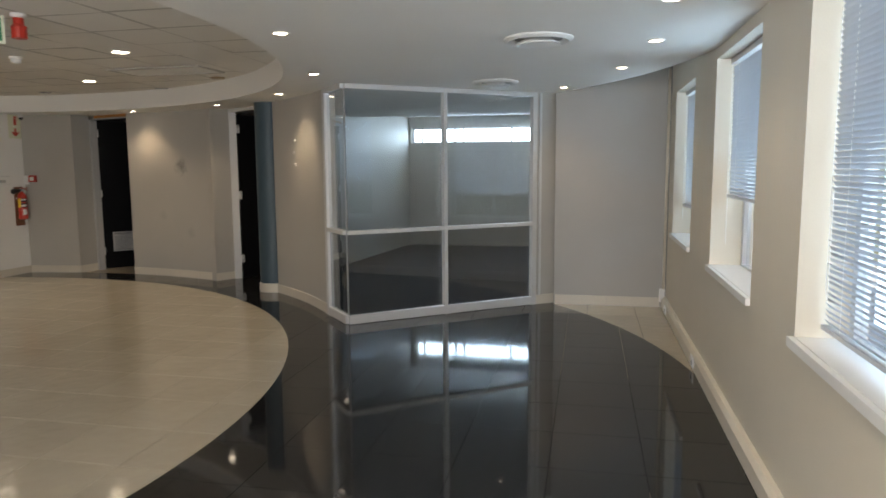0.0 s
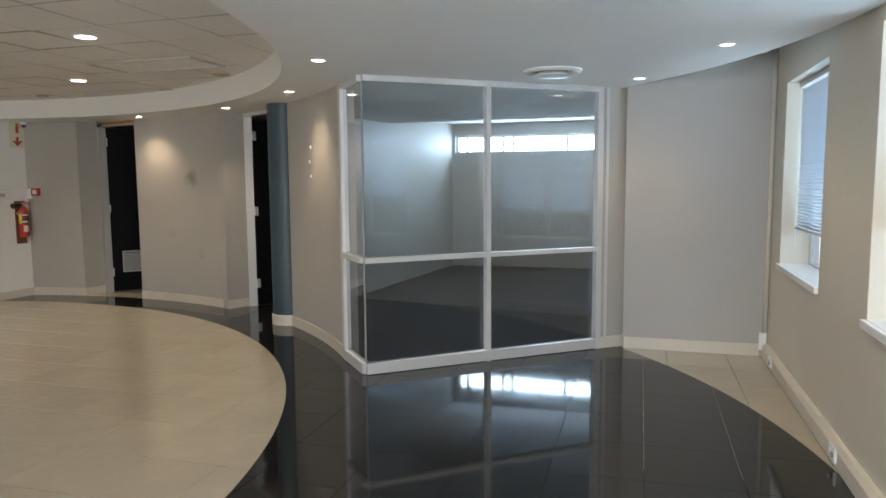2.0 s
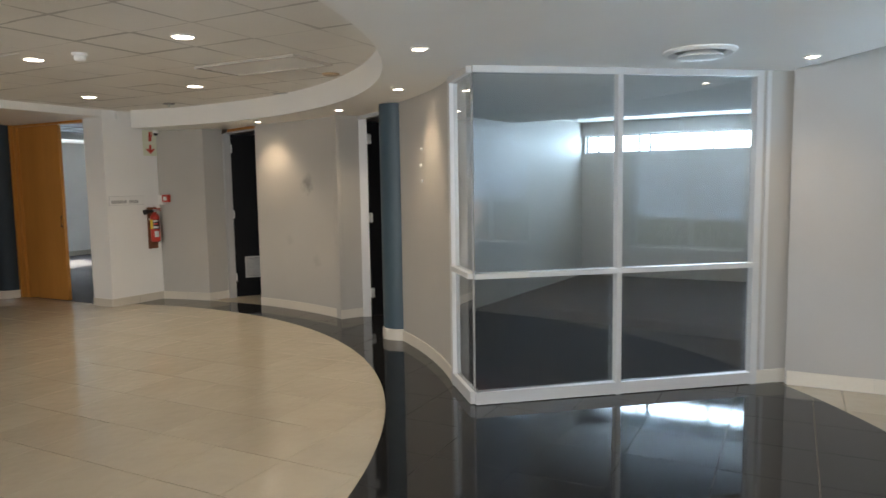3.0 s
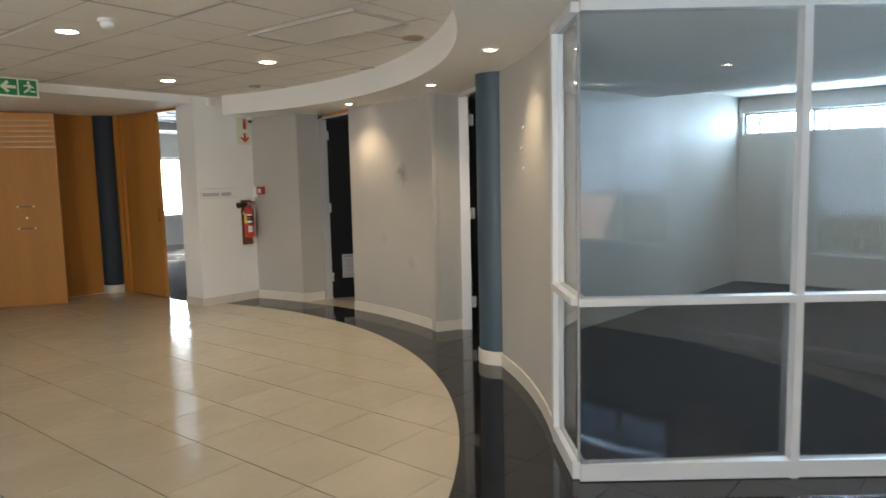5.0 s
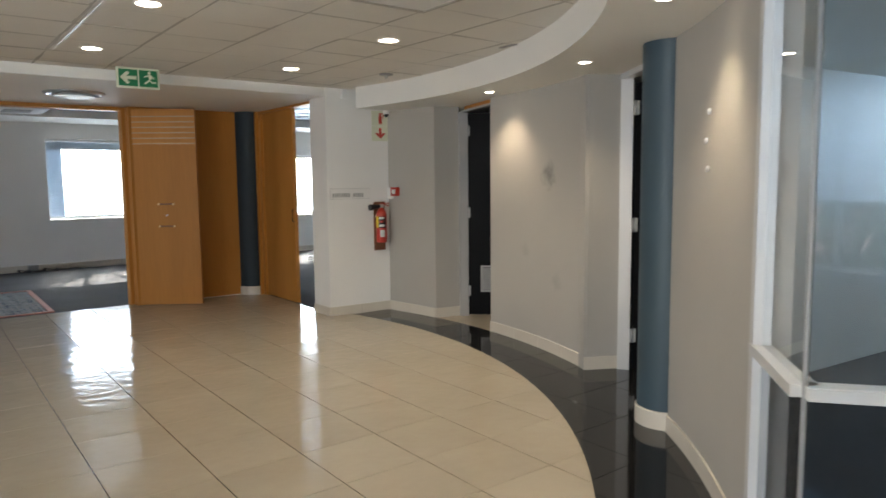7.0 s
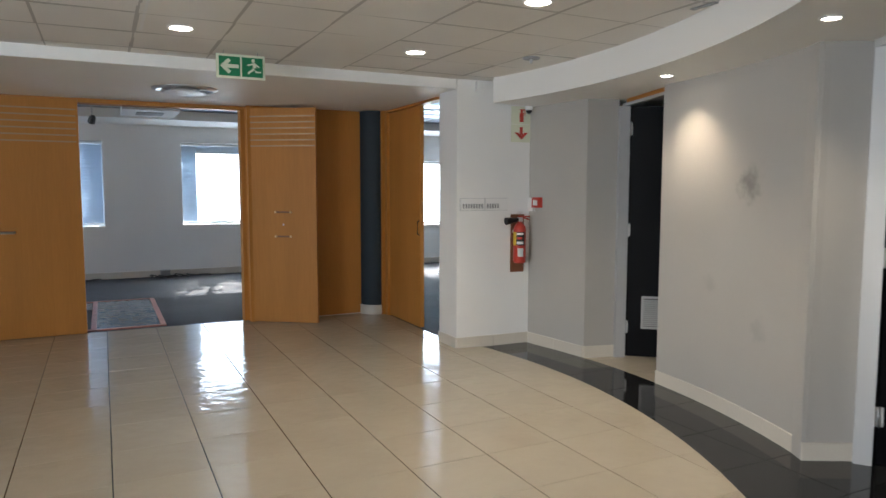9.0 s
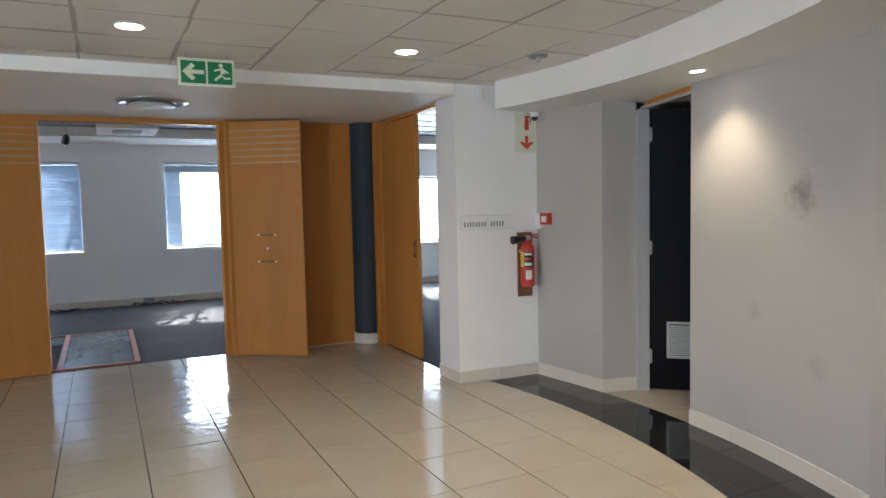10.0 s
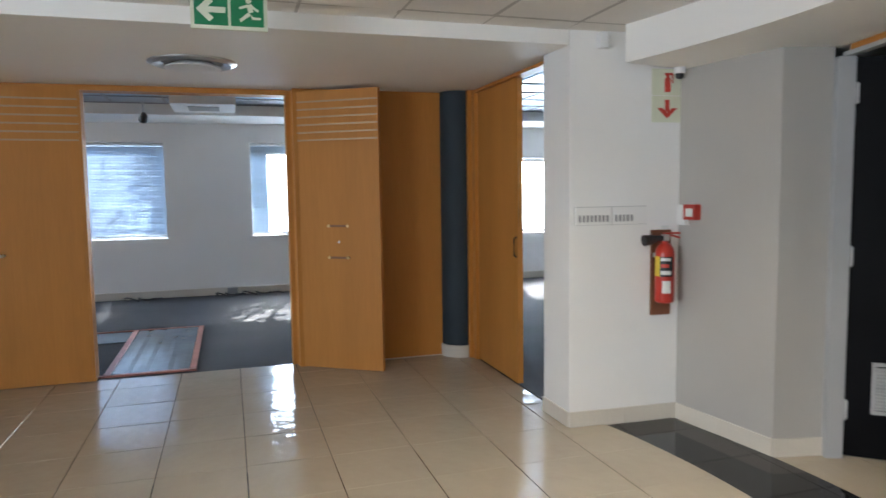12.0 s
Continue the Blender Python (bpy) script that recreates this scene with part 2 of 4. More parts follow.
def thing(name, x, y, z, label, category, group="", kind="", turn=0.0):
    ob = new(name)
    ob.empty_display_size = 0.1
    ob.matrix_world = pose(x, y, z, 0, 0, turn)
    return tagged(ob, label, category, group, kind)


def prism(bm, pts, z0, z1):
    lo = [bm.verts.new((x, y, z0)) for x, y in pts]
    hi = [bm.verts.new((x, y, z1)) for x, y in pts]
    k = len(pts)
    area = sum(pts[i][0] * pts[(i + 1) % k][1] - pts[(i + 1) % k][0] * pts[i][1] for i in range(k))
    faces = [lo[::-1], hi] + [[lo[i], lo[(i + 1) % k], hi[(i + 1) % k], hi[i]] for i in range(k)]
    for f in faces:
        bm.faces.new(f if area > 0 else f[::-1])
    return bm


def box(bm, x0, x1, y0, y1, z0, z1):
    return prism(bm, [(x0, y0), (x1, y0), (x1, y1), (x0, y1)], z0, z1)


def boxes(*rows):
    bm = bmesh.new()
    for r in rows:
        box(bm, *r)
    return bm


def soft(bm, width, segments=2):
    """Round the edges of a small solid."""
    bmesh.ops.bevel(bm, geom=[e for e in bm.edges if len(e.link_faces) == 2 and e.calc_face_angle(0) > 0.6], offset=width, segments=segments, affect="EDGES", profile=0.6)
    return bm


def bar(bm, a, b, thick, z0, z1, side=0.5):
    """An upright slab from a to b in plan; side: share of its thickness to the left of a-b."""
    a, b = Vector(a), Vector(b)
    d = (b - a).normalized()
    nrm = Vector((-d.y, d.x))
    l, r = nrm * thick * side, -nrm * thick * (1 - side)
    return prism(bm, [tuple(a + r), tuple(b + r), tuple(b + l), tuple(a + l)], z0, z1)


def arc_points(c, r, a0, a1, n):
    return [(c[0] + r * math.cos(radians(a0 + (a1 - a0) * i / n)), c[1] + r * math.sin(radians(a0 + (a1 - a0) * i / n))) for i in range(n + 1)]


def arc_slab(bm, c, r0, r1, a0, a1, z0, z1, n=24):
    p, q = arc_points(c, r0, a0, a1, n), arc_points(c, r1, a0, a1, n)
    rows = [[bm.verts.new((*v, z)) for v in line] for line, z in ((p, z0), (q, z0), (q, z1), (p, z1))]
    for k in range(4):
        u, w = rows[k], rows[(k + 1) % 4]
        for i in range(n):
            f = bm.faces.new((u[i], w[i], w[i + 1], u[i + 1]))
            f.smooth = k in (1, 3)
    bm.faces.new([rows[k][0] for k in range(3, -1, -1)])
    bm.faces.new([rows[k][n] for k in range(4)])
    bmesh.ops.recalc_face_normals(bm, faces=bm.faces[:])
    return bm


def turned(bm, profile, n=24, m=None):
    """A body of revolution about z from (radius, height) pairs."""
    rings = []
    for r, z in profile:
        rings.append([bm.verts.new((r * math.cos(2 * math.pi * i / n), r * math.sin(2 * math.pi * i / n), z)) for i in range(n)])
    made = []
    for a, b in zip(rings, rings[1:]):
        for i in range(n):
            f = bm.faces.new((a[i], a[(i + 1) % n], b[(i + 1) % n], b[i]))
            f.smooth = True
            made.append(f)
    bm.faces.new(rings[0][::-1])
    bm.faces.new(rings[-1])
    bmesh.ops.recalc_face_normals(bm, faces=bm.faces[:])
    if m is not None:
        bmesh.ops.transform(bm, matrix=m, verts=[v for ring in rings for v in ring])
    return bm


def tube(bm, pts, r, n=8):
    """A round rod along a line of points."""
    pts = [Vector(p) for p in pts]
    rings = []
    for i, p in enumerate(pts):
        d = (pts[min(i + 1, len(pts) - 1)] - pts[max(i - 1, 0)]).normalized()
        q = d.to_track_quat("Z", "Y")
        rings.append([bm.verts.new(p + q @ Vector((r * math.cos(2 * math.pi * k / n), r * math.sin(2 * math.pi * k / n), 0))) for k in range(n)])
    for a, b in zip(rings, rings[1:]):
        for k in range(n):
            bm.faces.new((a[k], a[(k + 1) % n], b[(k + 1) % n], b[k])).smooth = True
    bm.faces.new(rings[0][::-1])
    bm.faces.new(rings[-1])
    return bm


def structure(name, bm, mat, label, category, parent=None):
    return tagged(part(name, bm, mat, parent), label, category, kind="structure")


def wall_with_openings(bm, axis, face, thick, lo, hi, top, holes):
    """A wall along y (axis 'x': its face lies at x) or along x, with rectangular openings (from, to, sill, head)."""
    def put(a, b, z0, z1):
        if b - a > 1e-4 and z1 - z0 > 1e-4:
            s = sorted((face, face + thick))
            if axis == "x":
                box(bm, s[0], s[1], a, b, z0, z1)
            else:
                box(bm, a, b, s[0], s[1], z0, z1)
    at = lo
    for a, b, z0, z1 in sorted(holes):
        put(at, a, 0, top)
        put(a, b, 0, z0)
        put(a, b, z1, top)
        at = b
    put(at, hi, 0, top)
    return bm


def on_circle(c, r, p):
    return math.degrees(math.atan2(p[1] - c[1], p[0] - c[0]))


# ---- the large structure ----
wall_east = structure("wall_east", wall_with_openings(bmesh.new(), "x", X_EAST, 0.26, -3.0, 12.75, 2.6, EAST_WINDOWS), M_WALL_E, "cream painted outer wall with three deep window openings", "wall")
wall_grey = structure("wall_north", boxes((-0.395, X_EAST, Y_GREY, Y_GREY + 0.12, 0, 2.6)), M_WALL_DIMMED, "plain greige painted wall beside the glass office", "wall")
bm = bar(bmesh.new(), GLASS_B, (-0.385, 7.565), 0.10, 0, Z_LOW, side=0.9)
structure("wall_return", bm, M_WALL, "narrow painted wall end beside the glass partition", "wall")

a_s, a_e = on_circle(WALL_C, WALL_R, (-2.505, 6.548)), on_circle(WALL_C, WALL_R, (-3.52, 7.56))
wall_convex = structure("wall_curved_1", arc_slab(bmesh.new(), WALL_C, WALL_R, WALL_R + 0.12, a_s, a_e, 0, Z_LOW, 20), M_WALL, "curved greige wall washed by a downlight", "wall")
b_s, b_e = on_circle(WALL_C, WALL_R, (-4.65, 8.16)), on_circle(WALL_C, WALL_R, (-6.08, 8.53))
wall_mid = structure("wall_curved_2", arc_slab(bmesh.new(), WALL_C, WALL_R, WALL_R + 0.16, b_s, b_e, 0, Z_LOW, 24), M_SMUDGED, "curved greige wall with a dark smudge", "wall")
bm = bar(bmesh.new(), (-4.655, 8.165), (-4.52, 8.42), 0.10, 0, Z_LOW, side=1.0)
structure("wall_return_2", bm, M_WALL, "pale return of the curved wall at the door", "wall")

# white pillar wall, niche and its return
bm = prism(bmesh.new(), [(-8.035, 7.705), (-7.688, 7.705), (-7.645, 8.43), (-7.645, 8.62), (-8.035, 8.62)], 0, 2.6)
pillar = structure("wall_pillar", bm, M_WHITE, "white painted wall end carrying switches and fire gear", "wall")
bm = prism(bmesh.new(), [(-7.645, 8.43), (-6.93, 8.52), (-6.868, 8.79), (-6.98, 8.90), (-7.645, 8.90)], 0, Z_LOW)
structure("wall_niche", bm, M_WALL, "short greige wall beside the black door", "wall")

# west side: timber lined wall with a wide opening, and a second doorway
bm = boxes((X_WEST - 0.12, X_WEST, -3.0, 4.70, 0, 2.6), (X_WEST - 0.12, X_WEST, 4.70, 6.30, 2.285, 2.6))
structure("wall_west", bm, M_WOOD, "timber lined wall with a wide doorway into the open office", "wall")
bm = boxes((X_WEST - 0.12, -9.72, 6.30, 7.56, 0, 2.6))
structure("wall_west_2", bm, M_WOOD, "orange maple wall panel beside the open doors", "wall")
bm = boxes((-9.52, -8.035, 7.775, 7.90, 2.27, 2.6), (-10.2, -9.52, 7.72, 7.90, 0, 2.6))
structure("wall_west_3", bm, M_WOOD, "maple lintel and post of the second office doorway", "wall")
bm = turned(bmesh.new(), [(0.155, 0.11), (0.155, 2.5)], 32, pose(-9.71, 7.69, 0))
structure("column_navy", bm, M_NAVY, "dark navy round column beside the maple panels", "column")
bm = turned(bmesh.new(), [(0.165, 0.0), (0.165, 0.105), (0.158, 0.11)], 32, pose(-9.71, 7.69, 0))
structure("column_base_1", bm, M_SKIRT, "cream tiled base of the navy column", "column base")

# slate blue half-round column between curved wall and door
COL = (-3.634, 7.697)
bm = turned(bmesh.new(), [(0.162, 0.105), (0.162, Z_LOW)], 40, pose(*COL, 0))
structure("column_blue", bm, M_BLUE, "slate blue round column beside the curved wall", "column")
bm = turned(bmesh.new(), [(0.173, 0.0), (0.173, 0.10), (0.167, 0.106)], 40, pose(*COL, 0))
structure("column_base_2", bm, M_SKIRT, "cream tiled base of the slate blue column", "column base")
structure("wall_door_jamb", bar(bmesh.new(), (-3.80, 7.80), (-3.70, 8.10), 0.10, 0, Z_LOW), M_WALL, "painted wall end behind the blue column", "wall")

# floors
floor = structure("floor", boxes((X_WEST, X_EAST, -3.0, 10.0, -0.12, -0.006)), M_GROUT, "polished cream and black tiled lobby floor", "floor")
structure("floor_office", boxes((-14.6, X_WEST, -3.0, 13.0, -0.12, -0.002), (X_WEST, -8.0, 7.80, 13.0, -0.005, 0.001)), M_CARPET, "worn charcoal carpet in the stripped open office", "floor")
bm = prism(bmesh.new(), [GLASS_S, GLASS_A, GLASS_B, (-0.3, 7.6), (X_EAST, 7.6), (X_EAST, 12.5), (-3.25, 12.5), (-3.70, 8.0), (-3.4, 7.6), (-2.62, 6.75)], -0.005, 0.007)
structure("floor_glass_room", bm, M_CARPET, "dark carpet inside the glass fronted room", "floor")

# ceilings
bm = bmesh.new()
n = 96
pin, pout = [], []
for i in range(n + 1):
    a = radians(-75 + 195 * i / n)
    d = Vector((math.cos(a), math.sin(a)))
    p0 = Vector(BULK_C) + d * BULK_R
    r_out = WALL_R + 2.2
    p1 = Vector(RING_C) + d * r_out
    if math.degrees(a) < 44:
        off = Vector(RING_C) - Vector(EAST_C)
        bq = off.dot(d)
        r_out = -bq + math.sqrt(bq * bq - off.length_squared + (EAST_R + 0.02) ** 2)
        p1 = Vector(RING_C) + d * r_out
        if p1.x > X_EAST:
            p1 = Vector(RING_C) + d * ((X_EAST - RING_C[0]) / d.x)
    if p0.x < -7.60:
        break
    pin.append(p0), pout.append(p1)
rows = [[bm.verts.new((*p, z)) for p in line] for line, z in ((pin, Z_LOW), (pout, Z_LOW), (pout, Z_UP + 0.05), (pin, Z_UP + 0.05))]
for k in range(4):
    u, w = rows[k], rows[(k + 1) % 4]
    for i in range(len(pin) - 1):
        bm.faces.new((u[i], u[i + 1], w[i + 1], w[i])).smooth = k in (1, 3)
bm.faces.new([r[0] for r in rows])
bm.faces.new([r[-1] for r in rows])
bmesh.ops.recalc_face_normals(bm, faces=bm.faces[:])
structure("ceiling_low", bm, M_CEIL, "white curved plaster bulkhead ceiling with downlights", "ceiling")
bm = boxes((-10.0, -7.69, -3.0, 7.70, Z_WEST, 2.6), (-10.0, -8.036, 7.70, 7.78, Z_WEST, 2.6))
structure("ceiling_west", bm, M_CEIL, "white plaster soffit before the office doors", "ceiling")

# suspended tile ceiling: loose tiles in a metal grid
PITCH, GX, GY = 0.508, -6.49, 5.642
bm = bmesh.new()
bmt = bmesh.new()
rng = random.Random(4)
for i in range(-3, 15):
    for j in range(-13, 9):
        x0, y0 = GX + i * PITCH, GY + j * PITCH
        if x0 < -8.1 or x0 > 0.6:
            continue
        c = []
        for dx, dy in ((0.005, 0.005), (0.005, PITCH - 0.005), (PITCH - 0.005, PITCH - 0.005), (PITCH - 0.005, 0.005)):
            c.append(bm.verts.new((x0 + dx, y0 + dy, Z_UP + 0.004 + rng.uniform(-0.003, 0.003))))
        bm.faces.new(c)
structure("ceiling_tiles", bm, M_CTILE, "slightly uneven mineral fibre ceiling tiles in a grid", "ceiling")
for i in range(-2, 16):
    box(bmt, GX + i * PITCH - 0.012, GX + i * PITCH + 0.012, -2.0, 9.6, Z_UP + 0.005, Z_UP + 0.03)
for j in range(-13, 9):
    box(bmt, -7.75, 0.7, GY + j * PITCH - 0.012, GY + j * PITCH + 0.012, Z_UP + 0.0045, Z_UP + 0.028)
box(bmt, -7.75, 0.98, -3, 12.75, Z_UP + 0.04, Z_UP + 0.1)
structure("ceiling_grid", bmt, M_TEE, "painted metal grid of the suspended ceiling", "ceiling")

# walls that close the place
structure("wall_south", wall_with_openings(bmesh.new(), "y", Y_SOUTH, -0.25, X_WEST, X_EAST + 0.26, 2.6, SOUTH_FILL_OPENINGS), M_WALL, "plain painted wall closing the lobby", "wall")
bm = wall_with_openings(bmesh.new(), "x", X_FAR, -0.28, -3.0, 13.0, 2.75, FAR_WINDOWS)
structure("wall_far_office", bm, M_WHITE, "white office wall with a row of windows", "wall")
# the opening in this unseen wall is made for the office fill lamp
structure("wall_office_south", wall_with_openings(bmesh.new(), "y", -3.0, -0.15, -14.6, X_WEST, 2.75, [(-13.7, -10.7, 0.8, 2.1)]), M_WHITE, "white end wall of the open office with an added opening", "wall")
structure("wall_office_north", boxes((-14.6, -3.0, 13.0, 13.1, 0, 2.75)), M_WHITE, "white end wall of the open office", "wall")
structure("wall_behind_doors", boxes((-7.9, -3.85, 10.6, 10.7, 0, 2.6), (-8.035, -7.94, 8.62, 13.0, 0, 2.75)), M_WALL, "plain wall behind the black doors", "wall")
structure("ceiling_behind_doors", boxes((-7.94, -3.83, 8.3, 10.7, 2.3, 2.36)), M_CEIL, "plain ceiling behind the black doors", "ceiling")
structure("ceiling_office", boxes((-14.6, -13.2, -3.0, 13.1, 2.42, 2.7)), M_CEIL, "white dropped ceiling border along the office windows", "ceiling")
structure("ceiling_office_panels", boxes((-13.2, -8.0, -3.0, 13.1, 2.56, 2.7)), M_METALC, "grey metal panel ceiling of the open office", "ceiling")

# glass fronted room: left wall, back wall with a high window strip
bm = bmesh.new()
bar(bm, (-3.25, 12.5), (-3.70, 8.04), 0.10, 0, 2.4, 0.0)
structure("wall_room_west", bm, M_WALL, "pale side wall of the glass fronted room", "wall")
STRIP = (-3.20, 0.60, 1.84, 2.115)
structure("wall_room_back", wall_with_openings(bmesh.new(), "y", 12.5, 0.25, -3.45, X_EAST, 2.4, [STRIP]), M_WALL, "greige back wall with a high strip window", "wall")
structure("ceiling_room", boxes((-3.82, X_EAST, 10.2, 12.6, 2.31, 2.37)), M_CEIL, "raised ceiling at the back of the glass fronted room", "ceiling")
structure("ceiling_room_low", boxes((-3.62, X_EAST, 7.595, 10.2, Z_LOW + 0.003, 2.40)), M_CEIL, "low plaster ceiling inside the glass fronted room", "ceiling")

# ground outside
structure("ground", boxes((-400, 400, -400, 400, -0.6, -0.5)), M_GRASS, "dry lawn around the building", "ground")

structure("pavement", boxes((1.0, 5.2, -40, 40, -0.52, -0.47)), M_PAVE, "pale concrete path along the outer wall", "pavement")

# ---- glass partition ----
glass_front = thing("glass_partition", *GLASS_A, 0, "tinted glass office front in white aluminium frames", "partition", kind="structure")


def rail(name, a, b, thick, z0, z1, mat=M_FRAME, side=0.5, parent=glass_front, bevel=0.004):
    return part(name, soft(bar(bmesh.new(), a, b, thick, z0, z1, side), bevel, 1), mat, parent)


def post(p, w, d, towards, z0=0.0, z1=Z_LOW):
    v = (Vector(towards) - Vector(p)).normalized() * w / 2
    return rail("post", tuple(Vector(p) - v), tuple(Vector(p) + v), d, z0, z1)


for a, b in ((GLASS_A, GLASS_M), (GLASS_M, GLASS_B), (GLASS_S, GLASS_A)):
    rail("bottom_rail", a, b, 0.062, 0.008, 0.088)
    rail("middle_rail", a, b, 0.075, 0.825, 0.859)
    rail("top_rail", a, b, 0.070, Z_LOW - 0.044, Z_LOW - 0.002)
    skew = {GLASS_S: 0.0, GLASS_A: 0.027, GLASS_M: 0.022}[a]
    d = (Vector(b) - Vector(a)).normalized()
    nrm = Vector((-d.y, d.x)) * skew
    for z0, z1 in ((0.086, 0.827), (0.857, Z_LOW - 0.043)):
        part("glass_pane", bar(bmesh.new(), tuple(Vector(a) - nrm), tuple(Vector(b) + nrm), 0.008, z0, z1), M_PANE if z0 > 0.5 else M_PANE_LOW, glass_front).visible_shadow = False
post(GLASS_M, 0.036, 0.064, GLASS_B)
post((GLASS_B[0] - 0.012, GLASS_B[1] - 0.009), 0.05, 0.066, GLASS_M)
post((GLASS_B[0] + 0.045, GLASS_B[1] + 0.036), 0.03, 0.05, GLASS_M)
post((GLASS_S[0] + 0.012, GLASS_S[1] - 0.014), 0.030, 0.064, GLASS_A)
post((GLASS_S[0] - 0.024, GLASS_S[1] + 0.028), 0.022, 0.05, GLASS_A)
rail("corner_joint", (GLASS_A[0] - 0.005, GLASS_A[1] - 0.004), (GLASS_A[0] + 0.005, GLASS_A[1] + 0.004), 0.010, 0.09, Z_LOW - 0.045, M_GREYPL, bevel=0.001)


# ---- doors ----
def black_door(name, hinge, angle, width, label, louvre, hx=0.0):
    d = thing(name, *hinge, 0.008, label, "door", kind="structure", turn=angle)
    leaf = part("door_leaf", soft(boxes((0.0, width, 0.0, 0.042, 0.0, 2.09)), 0.003, 1), M_DOOR)
    leaf.parent = d

    def add(n2, bm, mat, parent=leaf, lab=""):
        o = part(n2, bm, mat, None, lab)
        o.parent = parent
        return o
    for z in (0.20, 1.02, 1.86):
        h = add("hinge", soft(boxes((hx - 0.024 + hx * 0.2, hx + 0.024 - hx * 0.2, -0.006, 0.0, z, z + 0.10)), 0.002, 1), M_HINGE, leaf, "pale zinc butt hinge")
        add("hinge_pin", tube(bmesh.new(), [(hx, -0.009, z - 0.004), (hx, -0.009, z + 0.104)], 0.007), M_STEEL, h)
    if louvre:
        gx0, gx1, gz0, gz1 = 0.17, 0.62, 0.24, 0.515
        g = add("louvre_grille", boxes((gx0, gx1, -0.012, 0.0, gz0, gz0 + 0.018), (gx0, gx1, -0.012, 0.0, gz1 - 0.018, gz1), (gx0, gx0 + 0.018, -0.012, 0.0, gz0 + 0.018, gz1 - 0.018), (gx1 - 0.018, gx1, -0.012, 0.0, gz0 + 0.018, gz1 - 0.018)), M_GREYFRAME, leaf, "pale grey louvred vent grille")
        z = gz0 + 0.024
        while z < gz1 - 0.03:
            s = bmesh.new()
            prism(s, [(gx0 + 0.018, -0.011), (gx1 - 0.018, -0.011), (gx1 - 0.018, -0.002), (gx0 + 0.018, -0.002)], z, z + 0.006)
            for v in s.verts:
                v.co.z += (v.co.y + 0.011) * 0.9
            add("slat", s, M_GREYFRAME, g)
            z += 0.0175
    add("door_handle", soft(boxes((width - 0.085, width - 0.045, -0.008, 0.0, 0.95, 1.11)), 0.002, 1), M_STEEL, leaf, "steel lever plate")
    add("lever", tube(bmesh.new(), [(width - 0.065, -0.008, 1.05), (width - 0.065, -0.05, 1.05), (width - 0.18, -0.05, 1.05)], 0.009), M_STEEL, leaf)
    return d


black_door("door_1", (-6.845, 8.835), 49, 0.80, "black flush door standing open with a pale vent grille", True, 0.05)
bm = bmesh.new()
bar(bm, (-6.868, 8.785), (-6.835, 8.865), 0.05, 0, 2.10, 0.0)
bar(bm, (-6.815, 8.815), (-6.07, 8.575), 0.05, 2.10, 2.12, 0.5)
structure("door_frame_1", bm, M_GREYFRAME, "grey painted steel frame of the black door", "door frame")
structure("transom_1", bar(bmesh.new(), (-6.79, 8.82), (-6.07, 8.585), 0.03, 2.12, Z_LOW, 0.5), M_WOOD, "maple strip above the black door", "transom")

black_door("door_2", (-4.440, 8.455), 52, 0.80, "black flush door standing open beside the blue column", False)
bm = bmesh.new()
bar(bm, (-4.525, 8.395), (-4.455, 8.445), 0.07, 0, 2.12, 0.5)
bar(bm, (-4.50, 8.41), (-3.80, 7.95), 0.07, 2.12, Z_LOW, 0.5)
structure("door_frame_2", bm, M_FRAME, "white painted frame of the door beside the column", "door frame")


def wood_leaf(name, hinge, angle, width, label, plates=True, hgt=2.24):
    d = thing(name, *hinge, 0.012, label, "door", kind="structure", turn=angle)

    def add(n2, bm, mat, parent, lab=""):
        o = part(n2, bm, mat, None, lab)
        o.parent = parent
        return o
    leaf = add("door_leaf", soft(boxes((0.0, width, 0.0, 0.042, 0.0, hgt)), 0.003, 1), M_WOOD, d)
    for k in range(6):
        z = hgt - 0.09 - 0.061 * k
        add("inlay_strip", boxes((0.02, width - 0.004, -0.002, 0.0005, z, z + 0.013)), M_GROOVE, leaf, "thin pale metal inlay strip")
    if plates:
        for z in (0.90, 1.155):
            add("handle_mark", soft(boxes((width * 0.40, width * 0.40 + 0.19, -0.003, 0.0, z, z + 0.018)), 0.001, 1), M_MARK, leaf, "faint mark of a removed handle")
            for x in (width * 0.40 + 0.012, width * 0.40 + 0.178):
                add("bolt", turned(bmesh.new(), [(0.012, 0.0), (0.012, 0.005), (0.006, 0.009)], 12, pose(x, -0.003, z + 0.009, 90, 0, 0)), M_BRASS, leaf, "dull brass bolt head")
        add("keyhole", turned(bmesh.new(), [(0.010, 0.0), (0.010, 0.004)], 12, pose(width * 0.40 + 0.10, -0.001, 1.035, 90, 0, 0)), M_STEEL, leaf)
    return d


wood_leaf("door_3", (-9.755, 6.285), 55, 0.765, "orange maple door leaf folded back, handle removed")
d4 = wood_leaf("door_4", (-9.80, 3.965), 92.5, 0.765, "orange maple door leaf folded back against the wall", False)
o = part("pull_handle", tube(bmesh.new(), [(0.06, -0.002, 1.0), (0.06, -0.05, 1.0), (0.22, -0.05, 1.0), (0.22, -0.002, 1.0)], 0.011), M_STEEL, None, "steel pull handle")
o.parent = d4
d5 = wood_leaf("door_5", (-9.455, 7.785), 0, 0.815, "orange maple door leaf standing shut beside an open one", False, 2.235)
for o in [c for c in d5.children_recursive if c.name.startswith("inlay_strip")]:
    bpy.data.objects.remove(o)
